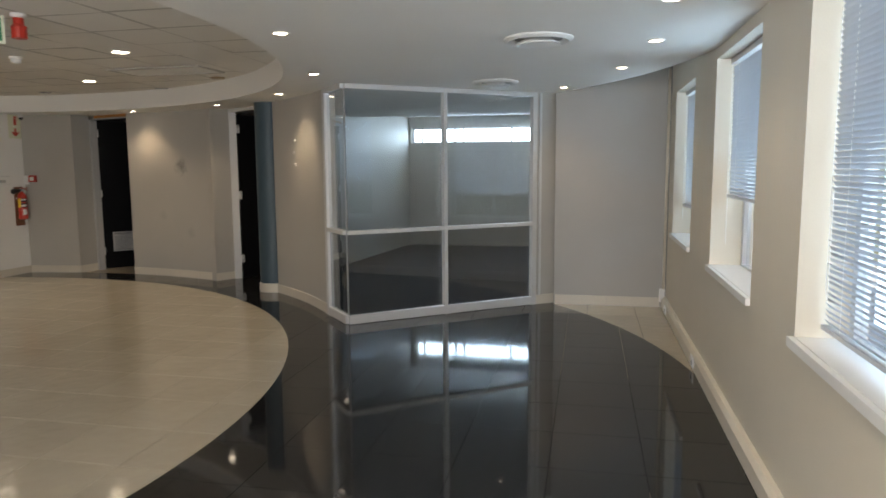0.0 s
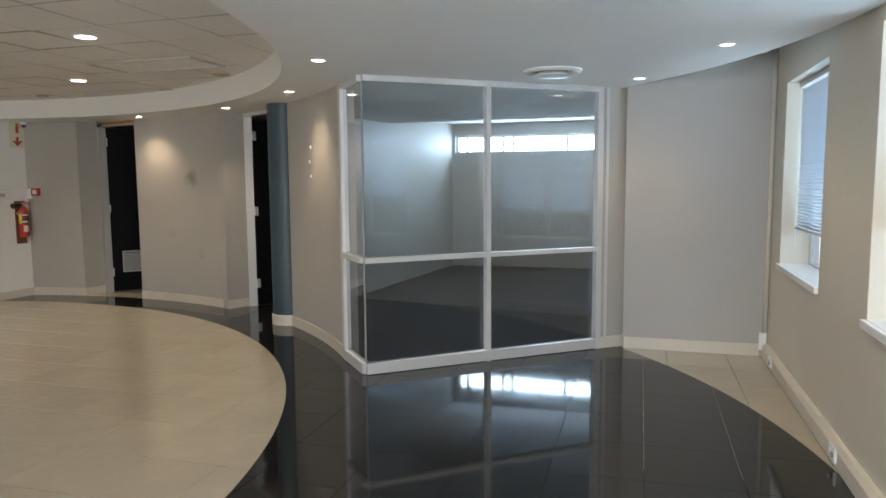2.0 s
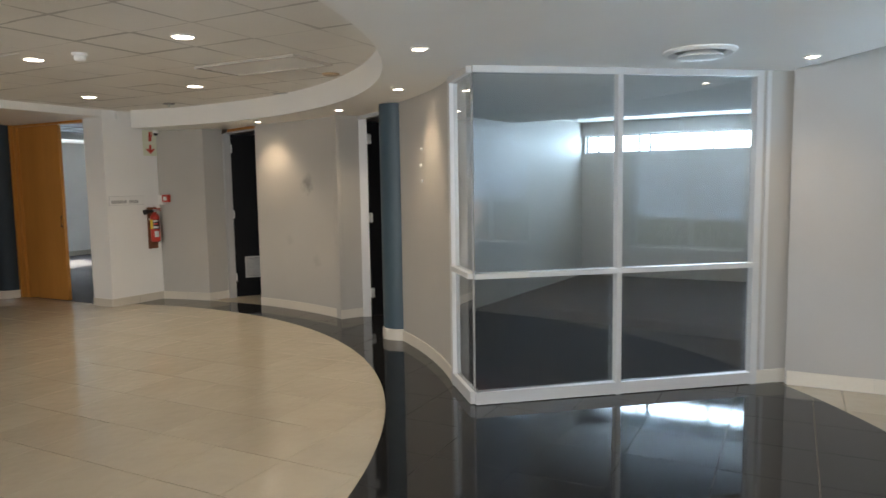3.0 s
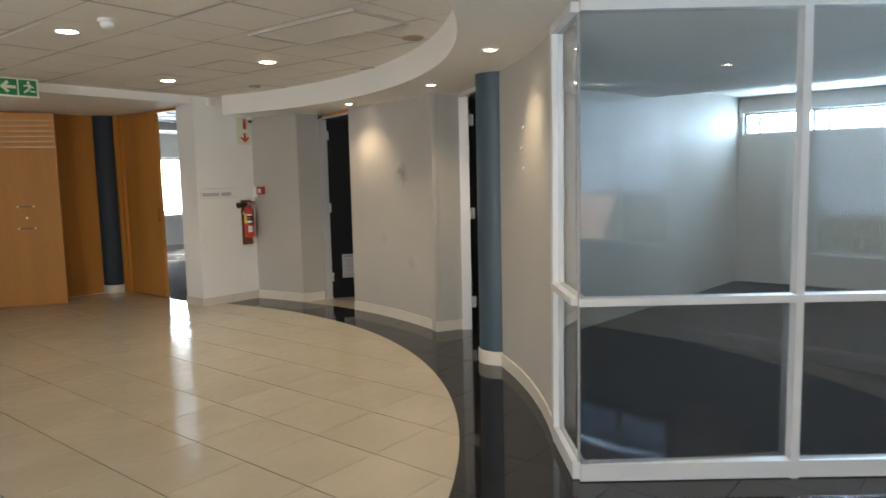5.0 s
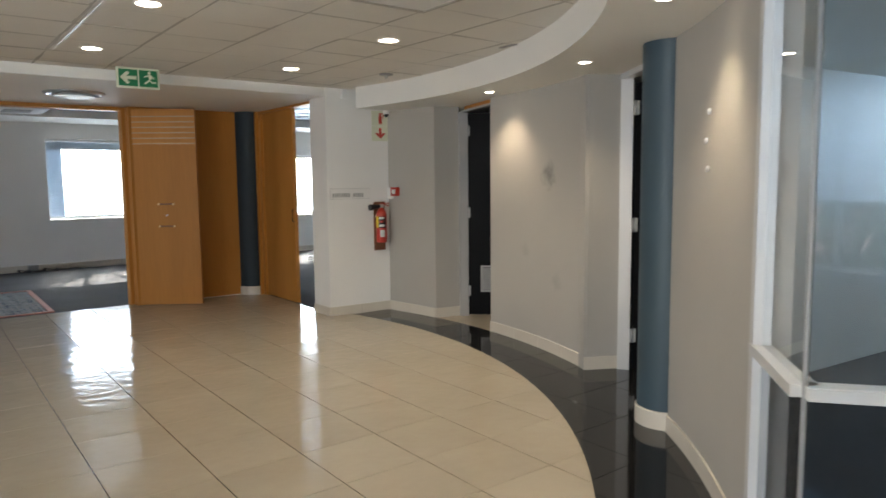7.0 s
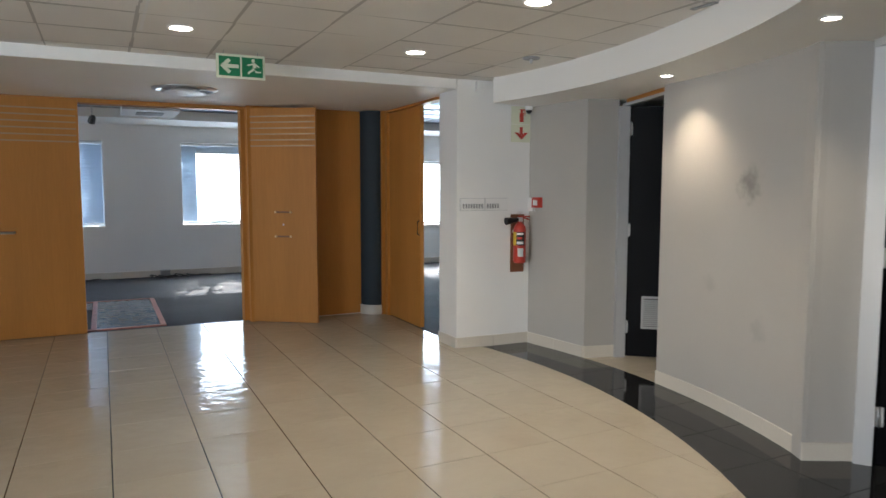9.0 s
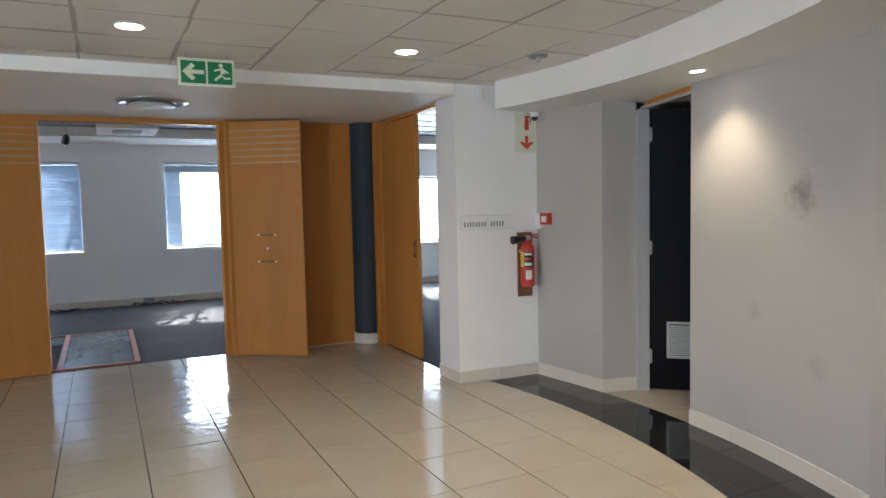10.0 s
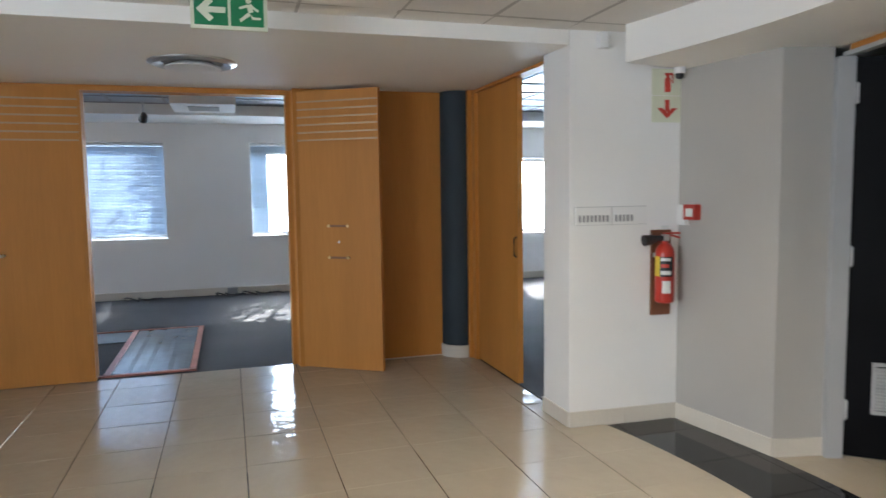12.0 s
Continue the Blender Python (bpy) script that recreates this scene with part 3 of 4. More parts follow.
o = part("pull_handle", tube(bmesh.new(), [(0.798, 0.0, 0.94), (0.798, -0.022, 0.955), (0.798, -0.022, 1.075), (0.798, 0.0, 1.09)], 0.007), M_DARK, None, "dark pull handle")
o.parent = d5
structure("door_frame_3", boxes((-9.52, -9.455, 7.755, 7.86, 0, 2.27), (-8.065, -8.037, 7.73, 7.86, 0, 2.27), (-9.455, -8.065, 7.755, 7.86, 2.25, 2.27)), M_WOOD, "maple frame of the second office doorway", "door frame")
structure("door_frame_4", boxes((X_WEST - 0.13, X_WEST + 0.012, 6.255, 6.302, 0, 2.279), (X_WEST - 0.13, X_WEST + 0.012, 4.698, 4.745, 0, 2.279), (X_WEST - 0.13, X_WEST + 0.03, 4.747, 6.253, 2.236, 2.278)), M_WOOD, "maple jambs and head of the wide office doorway", "door frame")


# ---- skirtings ----
SK = 0.098


def skirting(bm, label="cream tile skirting along the wall"):
    return structure("baseboard", bm, M_SKIRT, label, "skirting")


def tiled_run(a, b, side, step=0.44):
    """Skirting tiles set one beside the other along a straight wall."""
    a, b = Vector(a), Vector(b)
    k = max(1, round((b - a).length / step))
    bm = bmesh.new()
    for i in range(k):
        p, q = a.lerp(b, i / k), a.lerp(b, (i + 1) / k)
        d = (q - p).normalized() * 0.0012
        bar(bm, tuple(p + d), tuple(q - d), 0.011, 0.0, SK, side)
    return skirting(bm)


def tiled_arc(c, r, a0, a1, k):
    bm = bmesh.new()
    for i in range(k):
        arc_slab(bm, c, r - 0.011, r - 0.0005, a0 + (a1 - a0) * (i + 0.004) / k, a0 + (a1 - a0) * (i + 0.996) / k, 0.0, SK, 4)
    return skirting(bm)


tiled_arc(WALL_C, WALL_R, a_s, a_e - 0.0, 4)
tiled_arc(WALL_C, WALL_R, b_s, b_e, 4)
tiled_run((-0.385, Y_GREY), (0.66, Y_GREY), 0.0)
tiled_run((-0.585, 7.392), (-0.385, 7.548), 0.0)
tiled_run((-8.035, 7.705), (-7.688, 7.705), 0.0)
tiled_run((-7.688, 7.705), (-7.645, 8.43), 0.0)
tiled_run((-7.645, 8.43), (-6.93, 8.52), 0.0)
tiled_run((-6.93, 8.52), (-6.868, 8.79), 0.0)
tiled_run((-4.655, 8.165), (-4.53, 8.40), 0.0)
skirting(boxes((-9.72, -9.708, 6.95, 7.56, 0, 0.012)), "thin strip under the maple panel")
skirting(boxes((X_FAR, X_FAR + 0.05, -3.0, 13.0, 0, 0.10)), "pale service trunking along the office wall")

TRUNK = 0.044
# service trunking along the window wall, with a chamfered top
bm = bmesh.new()
prof = [(X_EAST, 0.0), (X_EAST - TRUNK, 0.0), (X_EAST - TRUNK, 0.085), (X_EAST - TRUNK * 0.6, 0.11), (X_EAST, 0.11)]
ends = [[bm.verts.new((x, y, z)) for x, z in prof] for y in (-3.0, 7.465)]
for i in range(5):
    bm.faces.new((ends[0][i], ends[0][(i + 1) % 5], ends[1][(i + 1) % 5], ends[1][i]))
bm.faces.new(ends[0]), bm.faces.new(ends[1][::-1])
bmesh.ops.recalc_face_normals(bm, faces=bm.faces[:])
structure("trunking", bm, M_WALL_E, "painted service trunking along the window wall", "trunking")

# ---- windows and blinds ----


def window(name, x, out, y0, y1, z0, z1, label, mullions=1, sill=True):
    """out: +1 when the outside lies towards +x."""
    w = thing(name, x, (y0 + y1) / 2, z0, label, "window", kind="structure")
    xf = x + out * 0.19

    def bx(a, b, *rest):
        return (min(a, b), max(a, b), *rest)
    f = 0.045
    frame_part = part("window_frame", boxes(bx(xf, xf + out * 0.05, y0, y1, z0, z0 + f), bx(xf, xf + out * 0.05, y0, y1, z1 - f, z1), bx(xf, xf + out * 0.05, y0, y0 + f, z0 + f, z1 - f), bx(xf, xf + out * 0.05, y1 - f, y1, z0 + f, z1 - f)), M_FRAME, w)
    ys = [y0 + f + (y1 - y0 - 2 * f) * i / (mullions + 1) for i in range(mullions + 2)]
    for y in ys[1:-1]:
        part("mullion", boxes(bx(xf + out * 0.003, xf + out * 0.047, y - 0.02, y + 0.02, z0 + f, z1 - f)), M_FRAME, w)
    for a, b in zip(ys, ys[1:]):
        p = part("pane", boxes(bx(xf + out * 0.022, xf + out * 0.028, a, b, z0 + f * 0.8, z1 - f * 0.8)), M_WINGLASS, w)
        p.visible_shadow = False
    if sill:
        part("window_sill", soft(boxes(bx(x + out * 0.001, x + out * 0.19, y0 + 0.002, y1 - 0.002, z0 + 0.002, z0 + 0.036)), 0.006, 2), M_PLASTIC, w, "white sill board")
        part("sill_nosing", soft(boxes(bx(x - out * 0.025, x - out * 0.002, y0 - 0.012, y1 + 0.012, z0 - 0.002, z0 + 0.035)), 0.006, 2), M_PLASTIC, w)
    return w


def blind(x, y0, y1, z_top, z_low, label, tilt=50, pitch=0.0215, group="window blinds", slat_mat=M_BLIND):
    b = thing("venetian_blind", x, (y0 + y1) / 2, z_top, label, "blind", group)
    part("head_rail", soft(boxes((x - 0.018, x + 0.018, y0, y1, z_top - 0.035, z_top)), 0.003, 1), M_FRAME, b)
    part("bottom_rail", soft(boxes((x - 0.014, x + 0.014, y0 + 0.005, y1 - 0.005, z_low, z_low + 0.016)), 0.003, 1), M_BLIND, b)
    s = bmesh.new()
    rows = []
    for u in (-0.0125, -0.006, 0.0, 0.006, 0.0125):
        zz = 0.0016 * (1 - (u / 0.0125) ** 2)
        rows.append([s.verts.new((u, y, zz)) for y in (-(y1 - y0) / 2 + 0.006, (y1 - y0) / 2 - 0.006)])
    for r, q in zip(rows, rows[1:]):
        s.faces.new((r[0], q[0], q[1], r[1])).smooth = True
    me = bpy.data.meshes.new("slat")
    s.to_mesh(me)
    s.free()
    me.materials.append(slat_mat)
    z = z_low + 0.03
    g = random.Random(int(y0 * 100))
    while z < z_top - 0.045:
        o = new("slat", me)
        o.parent = b
        o.matrix_local = pose(0, 0, z - z_top, g.uniform(-0.12, 0.12), tilt + g.uniform(-3, 3), 0)
        z += pitch
    for y in (y0 + 0.2 * min(0.8, y1 - y0), y1 - 0.2 * min(0.8, y1 - y0)):
        part("ladder_cord", boxes((x - 0.0008, x + 0.0008, y - 0.001, y + 0.001, z_low, z_top - 0.03)), M_PLASTIC, b)
    part("pull_cord", tube(bmesh.new(), [(x - 0.022, y1 - 0.07, z_top - 0.03), (x - 0.024, y1 - 0.068, z_top - 0.7), (x - 0.022, y1 - 0.06, z_top - 1.12), (x - 0.022, y1 - 0.085, z_top - 1.16), (x - 0.024, y1 - 0.09, z_top - 0.75)], 0.0014, 5), M_PLASTIC, b, "thin white pull cord")
    return b


for k, ((y0, y1, z0, z1), low) in enumerate(zip(EAST_WINDOWS, EAST_BLINDS)):
    window("window_%d" % (k + 1), X_EAST, 1, y0, y1, z0, z1, "white framed window with a deep sill in the cream wall")
    blind(X_EAST + 0.10, y0 + 0.01, y1 - 0.01, z1 - 0.003, low, "pale aluminium venetian blind lowered half way" if low > 1 else "pale aluminium venetian blind lowered almost to the sill")
for k, (y0, y1, z0, z1) in enumerate(FAR_WINDOWS):
    window("window_%d" % (k + 4), X_FAR, -1, y0, y1, z0, z1, "sunlit office window in the white far wall", 0, False)
blind(X_FAR - 0.09, FAR_WINDOWS[0][0] + 0.01, FAR_WINDOWS[0][1] - 0.01, FAR_WINDOWS[0][3] - 0.003, 0.86, "venetian blind coloured as if sky-lit, let down over an office window", 66, 0.0215, "office blinds", M_BLIND_W)
blind(X_FAR - 0.09, FAR_WINDOWS[1][0] + 0.01, FAR_WINDOWS[1][1] - 0.01, FAR_WINDOWS[1][3] - 0.003, 1.99, "venetian blind coloured as if sky-lit, drawn up to the window head", 78, 0.012, "office blinds", M_BLIND_W)
blind(X_FAR - 0.05, FAR_WINDOWS[1][0] + 0.005, FAR_WINDOWS[1][0] + 0.24, FAR_WINDOWS[1][3] - 0.003, 0.86, "narrow blind coloured as if sky-lit, hanging down the window side", 70, 0.0215, "office blinds", M_BLIND_W)
# strip window at the back of the glass room
w = thing("window_7", -1.3, 12.5, STRIP[2], "high strip window with white posts", "window", kind="structure")
part("window_frame", boxes((STRIP[0], STRIP[1], 12.57, 12.62, STRIP[2], STRIP[2] + 0.03), (STRIP[0], STRIP[1], 12.57, 12.62, STRIP[3] - 0.03, STRIP[3])), M_FRAME, w)
for x in (-3.18, -3.02, -2.42, -2.26, -1.40, -0.45, 0.58):
    part("mullion", boxes((x - 0.018, x + 0.018, 12.57, 12.62, STRIP[2] + 0.03, STRIP[3] - 0.03)), M_FRAME, w)


# ---- fixtures on the ceilings ----
def downlight(x, y, z, r, label, group):
    d = thing("downlight", x, y, z, label, "downlight", group)
    part("trim_ring", turned(bmesh.new(), [(r + 0.016, 0.004), (r + 0.016, -0.003), (r + 0.006, -0.007), (r, -0.004), (r, 0.002)], 28, pose(x, y, z)), M_PLASTIC, d)
    part("lens", turned(bmesh.new(), [(r * 0.98, 0.0), (r * 0.96, -0.005), (r * 0.3, -0.006)], 28, pose(x, y, z)), M_LED, d, "lit warm white lens")
    return d


for x, y in LOW_LIGHTS:
    downlight(x, y, Z_LOW, 0.036, "small lit downlight in the white bulkhead", "bulkhead downlights")
for x, y in UP_LIGHTS:
    downlight(x, y, Z_UP + 0.004, 0.062, "lit round downlight in the tiled ceiling", "ceiling downlights")


def diffuser(x, y, z, r, label, rim=M_PLASTIC):
    d = thing("ceiling_vent", x, y, z, label, "air vent", "round air vents")
    part("outer_ring", turned(bmesh.new(), [(r, 0.0), (r, -0.008), (r * 0.88, -0.022), (r * 0.74, -0.012), (r * 0.70, 0.0)], 36, pose(x, y, z)), rim, d)
    part("throat", turned(bmesh.new(), [(r * 0.70, 0.001), (r * 0.70, -0.004), (r * 0.5, -0.006)], 36, pose(x, y, z)), M_GREYPL, d, "dark gap")
    part("centre_disc", turned(bmesh.new(), [(r * 0.40, -0.004), (r * 0.62, -0.030), (r * 0.64, -0.040), (r * 0.30, -0.048), (r * 0.05, -0.049)], 36, pose(x, y, z)), M_PLASTIC, d)
    return d


diffuser(-0.36, 4.44, Z_LOW, 0.20, "round white air diffuser in the bulkhead ceiling")
diffuser(-0.87, 6.42, Z_LOW, 0.20, "round white air diffuser in the bulkhead ceiling")
diffuser(-8.74, 5.60, Z_WEST, 0.27, "large round metal air diffuser before the office doors", M_STEEL)

s = thing("smoke_detector", -4.78, 5.39, Z_UP, "small white smoke detector on the tiled ceiling", "smoke detector")
part("base", turned(bmesh.new(), [(0.052, 0.004), (0.052, -0.012), (0.046, -0.016)], 24, pose(-4.78, 5.39, Z_UP)), M_PLASTIC, s)
part("head", turned(bmesh.new(), [(0.040, -0.016), (0.038, -0.040), (0.026, -0.052), (0.006, -0.054)], 24, pose(-4.78, 5.39, Z_UP)), M_PLASTIC, s)
s = thing("fire_sensor", -6.60, 7.74, Z_UP, "small brownish round sensor on the tiled ceiling", "sensor")
part("plate", turned(bmesh.new(), [(0.062, 0.004), (0.062, -0.005), (0.05, -0.008)], 24, pose(-6.60, 7.74, Z_UP)), M_GREYPL, s)
part("tip", turned(bmesh.new(), [(0.012, -0.008), (0.010, -0.03), (0.014, -0.034), (0.004, -0.038)], 12, pose(-6.60, 7.74, Z_UP)), M_STEEL, s)
M_TAN = material("tan_metal", (0.42, 0.30, 0.18), 0.5)
s = thing("ceiling_speaker", -3.87, 7.03, Z_UP, "round tan speaker cover on the tiled ceiling", "speaker")
part("cover", turned(bmesh.new(), [(0.075, 0.004), (0.075, -0.004), (0.06, -0.010), (0.01, -0.011)], 28, pose(-3.87, 7.03, Z_UP)), M_TAN, s)
s = thing("ceiling_strip", -6.0, 5.22, Z_UP, "loose white grid strip under the tiled ceiling", "ceiling strip")
part("strip", boxes((-6.9, -5.1, 5.160, 5.176, Z_UP - 0.004, Z_UP + 0.0005)), M_PLASTIC, s)
# grey plate whose colour stands for the shade in an open ceiling gap
s = thing("ceiling_slot", -5.01, 7.74, Z_UP, "small dark gap in the tiled ceiling, put in as a grey plate", "vent slot")
part("plate", boxes((-5.09, -4.93, 7.725, 7.755, Z_UP - 0.004, Z_UP + 0.002)), M_GREYPL, s)
s = thing("ceiling_panel", -4.06, 6.42, Z_UP, "unlit rectangular light panel in the tiled ceiling", "light panel")
part("frame", boxes((-4.545, -3.575, 6.185, 6.205, Z_UP - 0.012, Z_UP + 0.004), (-4.545, -3.575, 6.635, 6.655, Z_UP - 0.012, Z_UP + 0.004), (-4.545, -4.525, 6.205, 6.635, Z_UP - 0.012, Z_UP + 0.004), (-3.595, -3.575, 6.205, 6.635, Z_UP - 0.012, Z_UP + 0.004)), M_TEE, s)
part("diffuser", boxes((-4.525, -3.595, 6.205, 6.635, Z_UP - 0.006, Z_UP + 0.003)), M_PLASTIC, s)


# ---- floor tiles ----
def clip(poly, inside):
    """Cut a polygon by a half-plane n.p <= k."""
    (nx, ny), k = inside
    out = []
    for i in range(len(poly)):
        p, q = poly[i], poly[(i + 1) % len(poly)]
        dp, dq = nx * p[0] + ny * p[1] - k, nx * q[0] + ny * q[1] - k
        if dp <= 0:
            out.append(p)
        if (dp < 0 < dq) or (dq < 0 < dp):
            s = dp / (dp - dq)
            out.append((p[0] + (q[0] - p[0]) * s, p[1] + (q[1] - p[1]) * s))
    return out


def clip_circle(poly, c, r, n=240):
    for i in range(n):
        a = 2 * math.pi * (i + 0.5) / n
        d = (math.cos(a), math.sin(a))
        k = d[0] * c[0] + d[1] * c[1] + r
        if max(d[0] * p[0] + d[1] * p[1] for p in poly) > k:
            poly = clip(poly, (d, k))
            if len(poly) < 3:
                return []
    return poly


def tile_mesh(poly, thick=0.008, edge=0.0016):
    cx, cy = sum(p[0] for p in poly) / len(poly), sum(p[1] for p in poly) / len(poly)
    bm = bmesh.new()
    rings = []
    size = max(math.hypot(p[0] - cx, p[1] - cy) for p in poly)
    for z, k in ((-thick, 1.0), (-edge, 1.0), (0.0, 1.0 - edge / max(size, 0.02))):
        rings.append([bm.verts.new((cx + (x - cx) * k, cy + (y - cy) * k, z)) for x, y in poly])
    m = len(poly)
    for a, b in zip(rings, rings[1:]):
        for i in range(m):
            bm.faces.new((a[i], a[(i + 1) % m], b[(i + 1) % m], b[i]))
    bm.faces.new(rings[-1])
    me = bpy.data.meshes.new("tile")
    bm.to_mesh(me)
    bm.free()
    return me


def area_of(poly):
    return 0.5 * abs(sum(poly[i][0] * poly[(i + 1) % len(poly)][1] - poly[(i + 1) % len(poly)][0] * poly[i][1] for i in range(len(poly))))


def lay(parent, mat, x_range, y_range, origin, step, z, cut, gap, name="tile", tip=0.0, joined_below=-99.0):
    full = None
    rest = bmesh.new()
    g = random.Random(11)
    i0, i1 = math.floor((x_range[0] - origin[0]) / step[0]), math.ceil((x_range[1] - origin[0]) / step[0])
    j0, j1 = math.floor((y_range[0] - origin[1]) / step[1]), math.ceil((y_range[1] - origin[1]) / step[1])
    for i in range(i0, i1):
        for j in range(j0, j1):
            x0, y0 = origin[0] + i * step[0], origin[1] + j * step[1]
            gx, gy = gap
            sq = [(x0 + gx, y0 + gy), (x0 + step[0] - gx, y0 + gy), (x0 + step[0] - gx, y0 + step[1] - gy), (x0 + gx, y0 + step[1] - gy)]
            poly = cut(sq)
            if len(poly) < 3 or area_of(poly) < 4e-4:
                continue
            c = (x0 + step[0] / 2, y0 + step[1] / 2)
            if c[1] < joined_below:
                prism(rest, poly, z - 0.006, z)
                continue
            local = [(p[0] - c[0], p[1] - c[1]) for p in poly]
            if len(poly) == 4 and abs(area_of(poly) - area_of(sq)) < 1e-7:
                if full is None:
                    full = tile_mesh(local)
                    full.materials.append(mat)
                me = full
            else:
                me = tile_mesh(local)
                me.materials.append(mat)
            o = new(name, me)
            o.parent = parent
            o.matrix_local = pose(*c, z, g.uniform(-tip, tip), g.uniform(-tip, tip), 0)
    if rest.verts:
        tagged(part("tile_field", rest, mat, parent), kind="stuff")


def rect(poly, x0, x1, y0, y1):
    for h in (((-1, 0), -x0), ((1, 0), x1), ((0, -1), -y0), ((0, 1), y1)):
        poly = clip(poly, h)
        if len(poly) < 3:
            return []
    return poly


GN = (GLASS_B[1] - GLASS_A[1], -(GLASS_B[0] - GLASS_A[0]))
GL = math.hypot(*GN)
GN = (-GN[0] / GL, -GN[1] / GL)


def cut_cream(poly):
    poly = rect(poly, X_WEST + 0.002, 0.6, Y_SOUTH + 0.01, 7.775 if poly[0][0] < -7.95 else 8.2)
    if poly and max(p[0] for p in poly) < -7.70 and min(p[1] for p in poly) > 5:
        return poly
    return clip_circle(poly, RING_C, RING_R) if len(poly) > 2 else []


def cut_black(poly):
    cx, cy = sum(p[0] for p in poly) / 4, sum(p[1] for p in poly) / 4
    if (-3.0 < cx < -2.0 and 5.9 < cy < 6.8) or (-4.75 < cx < -3.5 and 7.6 < cy < 8.9):
        return poly
    if cx < -2.45 and cy > 3:
        poly = rect(poly, -7.64, X_EAST - TRUNK - 0.001, Y_SOUTH + 0.01, 8.60)
        return clip_circle(poly, WALL_C, WALL_R - 0.004) if len(poly) > 2 else []
    poly = rect(poly, -7.64, X_EAST - TRUNK - 0.001, Y_SOUTH + 0.01, 7.60)
    if len(poly) > 2 and cy > 3:
        poly = clip(poly, (GN, GN[0] * GLASS_A[0] + GN[1] * GLASS_A[1] - 0.0))
    return clip_circle(poly, EAST_C, EAST_R) if len(poly) > 2 else []


floor_cream = tagged(new("floor_cream_tiles"), "polished cream porcelain tiles laid in a round field", "floor", kind="structure")
lay(floor_cream, M_TILE, (X_WEST, -1.9), (Y_SOUTH, 8.2), (-7.72, 5.37), (0.4555, 0.4505), 0.006, cut_cream, (0.0017, 0.0026), tip=0.13, joined_below=1.2)
ring_bed = structure("floor_ring_bed", prism(bmesh.new(), arc_points(RING_C, RING_R + 0.001, 0, 360, 180)[:-1], -0.004, -0.0022), M_GROUT, "grout bed under the cream tiles", "floor")
floor_black = structure("floor_black_tiles", boxes((-3.2, X_EAST - TRUNK - 0.001, -3.0, 4.9, -0.0055, -0.0045)), M_GROUT_D, "polished black porcelain tiles in a sweeping band", "floor")
lay(floor_black, M_BLACK, (-8.3, 0.7), (Y_SOUTH, 8.9), (-0.227, 5.30), (0.4505, 0.4505), 0.003, cut_black, (0.0011, 0.0008), tip=0.004, joined_below=0.6)
floor_edge = structure("floor_edge_tiles", boxes((-0.4, X_EAST - TRUNK - 0.001, 5.3, 7.47, -0.0058, -0.005)), M_GROUT, "cream tiles in the corner by the windows", "floor")
lay(floor_edge, M_TILE, (-0.45, 0.7), (5.0, 7.5), (0.41, 7.02), (0.459, 0.459), 0.0, lambda p: rect(p, -0.39, X_EAST - TRUNK - 0.002, 5.0, 7.455), (0.0016, 0.0016))
lay(floor_edge, M_TILE, (-7.6, -5.9), (8.4, 10.5), (-7.72, 8.49), (0.4555, 0.4425), -0.0003, lambda p: rect(p, -7.6, -5.6, 8.35, 10.5), (0.0016, 0.0016))

lay(floor_edge, M_TILE, (X_WEST, 0.7), (Y_SOUTH, 1.9), (0.41, 7.02), (0.459, 0.459), -0.001, lambda p: rect(p, X_WEST + 0.002, X_EAST - TRUNK - 0.002, Y_SOUTH + 0.01, 1.9), (0.0016, 0.0016), joined_below=9)
lay(floor_edge, M_TILE, (0.0, 0.7), (1.85, 3.4), (0.41, 7.02), (0.459, 0.459), -0.001, lambda p: rect(p, 0.1, X_EAST - TRUNK - 0.002, 1.903, 3.35), (0.0016, 0.0016), joined_below=9)

# ---- wall fixtures by the pillar ----
def face_x(y):
    return -7.688 + (y - 7.705) * (0.043 / 0.725)


YAW = math.degrees(math.atan2(0.043, 0.725))


def on_pillar(name, y, z, label, category):
    """A thing on the pillar's east face: local x runs along the wall (north), y into the room's side is negative."""
    t = thing(name, face_x(y), y, z, label, category)
    t.matrix_world = pose(face_x(y), y, z, 0, 0, 90 - YAW)
    return t


def piece(name, bm, mat, parent, label=""):
    o = part(name, bm, mat, None, label)
    o.parent = parent
    return o


for y, k in ((7.736, 8), (7.972, 5)):
    s = on_pillar("light_switch", y, 1.232, "white wall switch panel with a row of rockers", "light switch")
    piece("plate", soft(boxes((0.0, 0.230, -0.020, 0.0, 0.0, 0.105)), 0.004, 2), M_PLASTIC, s)
    piece("surround", boxes((-0.003, 0.233, -0.003, 0.0, -0.003, 0.108)), M_GREYFRAME, s, "thin grey edge of the plate")
    for i in range(k):
        piece("rocker", soft(boxes((0.018 + 0.0255 * i, 0.031 + 0.0255 * i, -0.024, -0.018, 0.018, 0.058)), 0.001, 1), M_GREYPL, s, "grey slim rocker")

s = on_pillar("fire_sign", 8.235, 1.842, "cream safety signs with red extinguisher and arrow", "sign")
piece("board", boxes((0.0, 0.206, -0.003, 0.0, 0.0, 0.157)), M_SIGNPALE, s)
piece("board", boxes((0.0, 0.206, -0.003, 0.0, 0.161, 0.318)), M_SIGNPALE, s)
bm = bmesh.new()
for x0, x1, z0, z1 in ((0.088, 0.118, 0.062, 0.135),):
    box(bm, x0, x1, -0.005, -0.003, z0, z1)
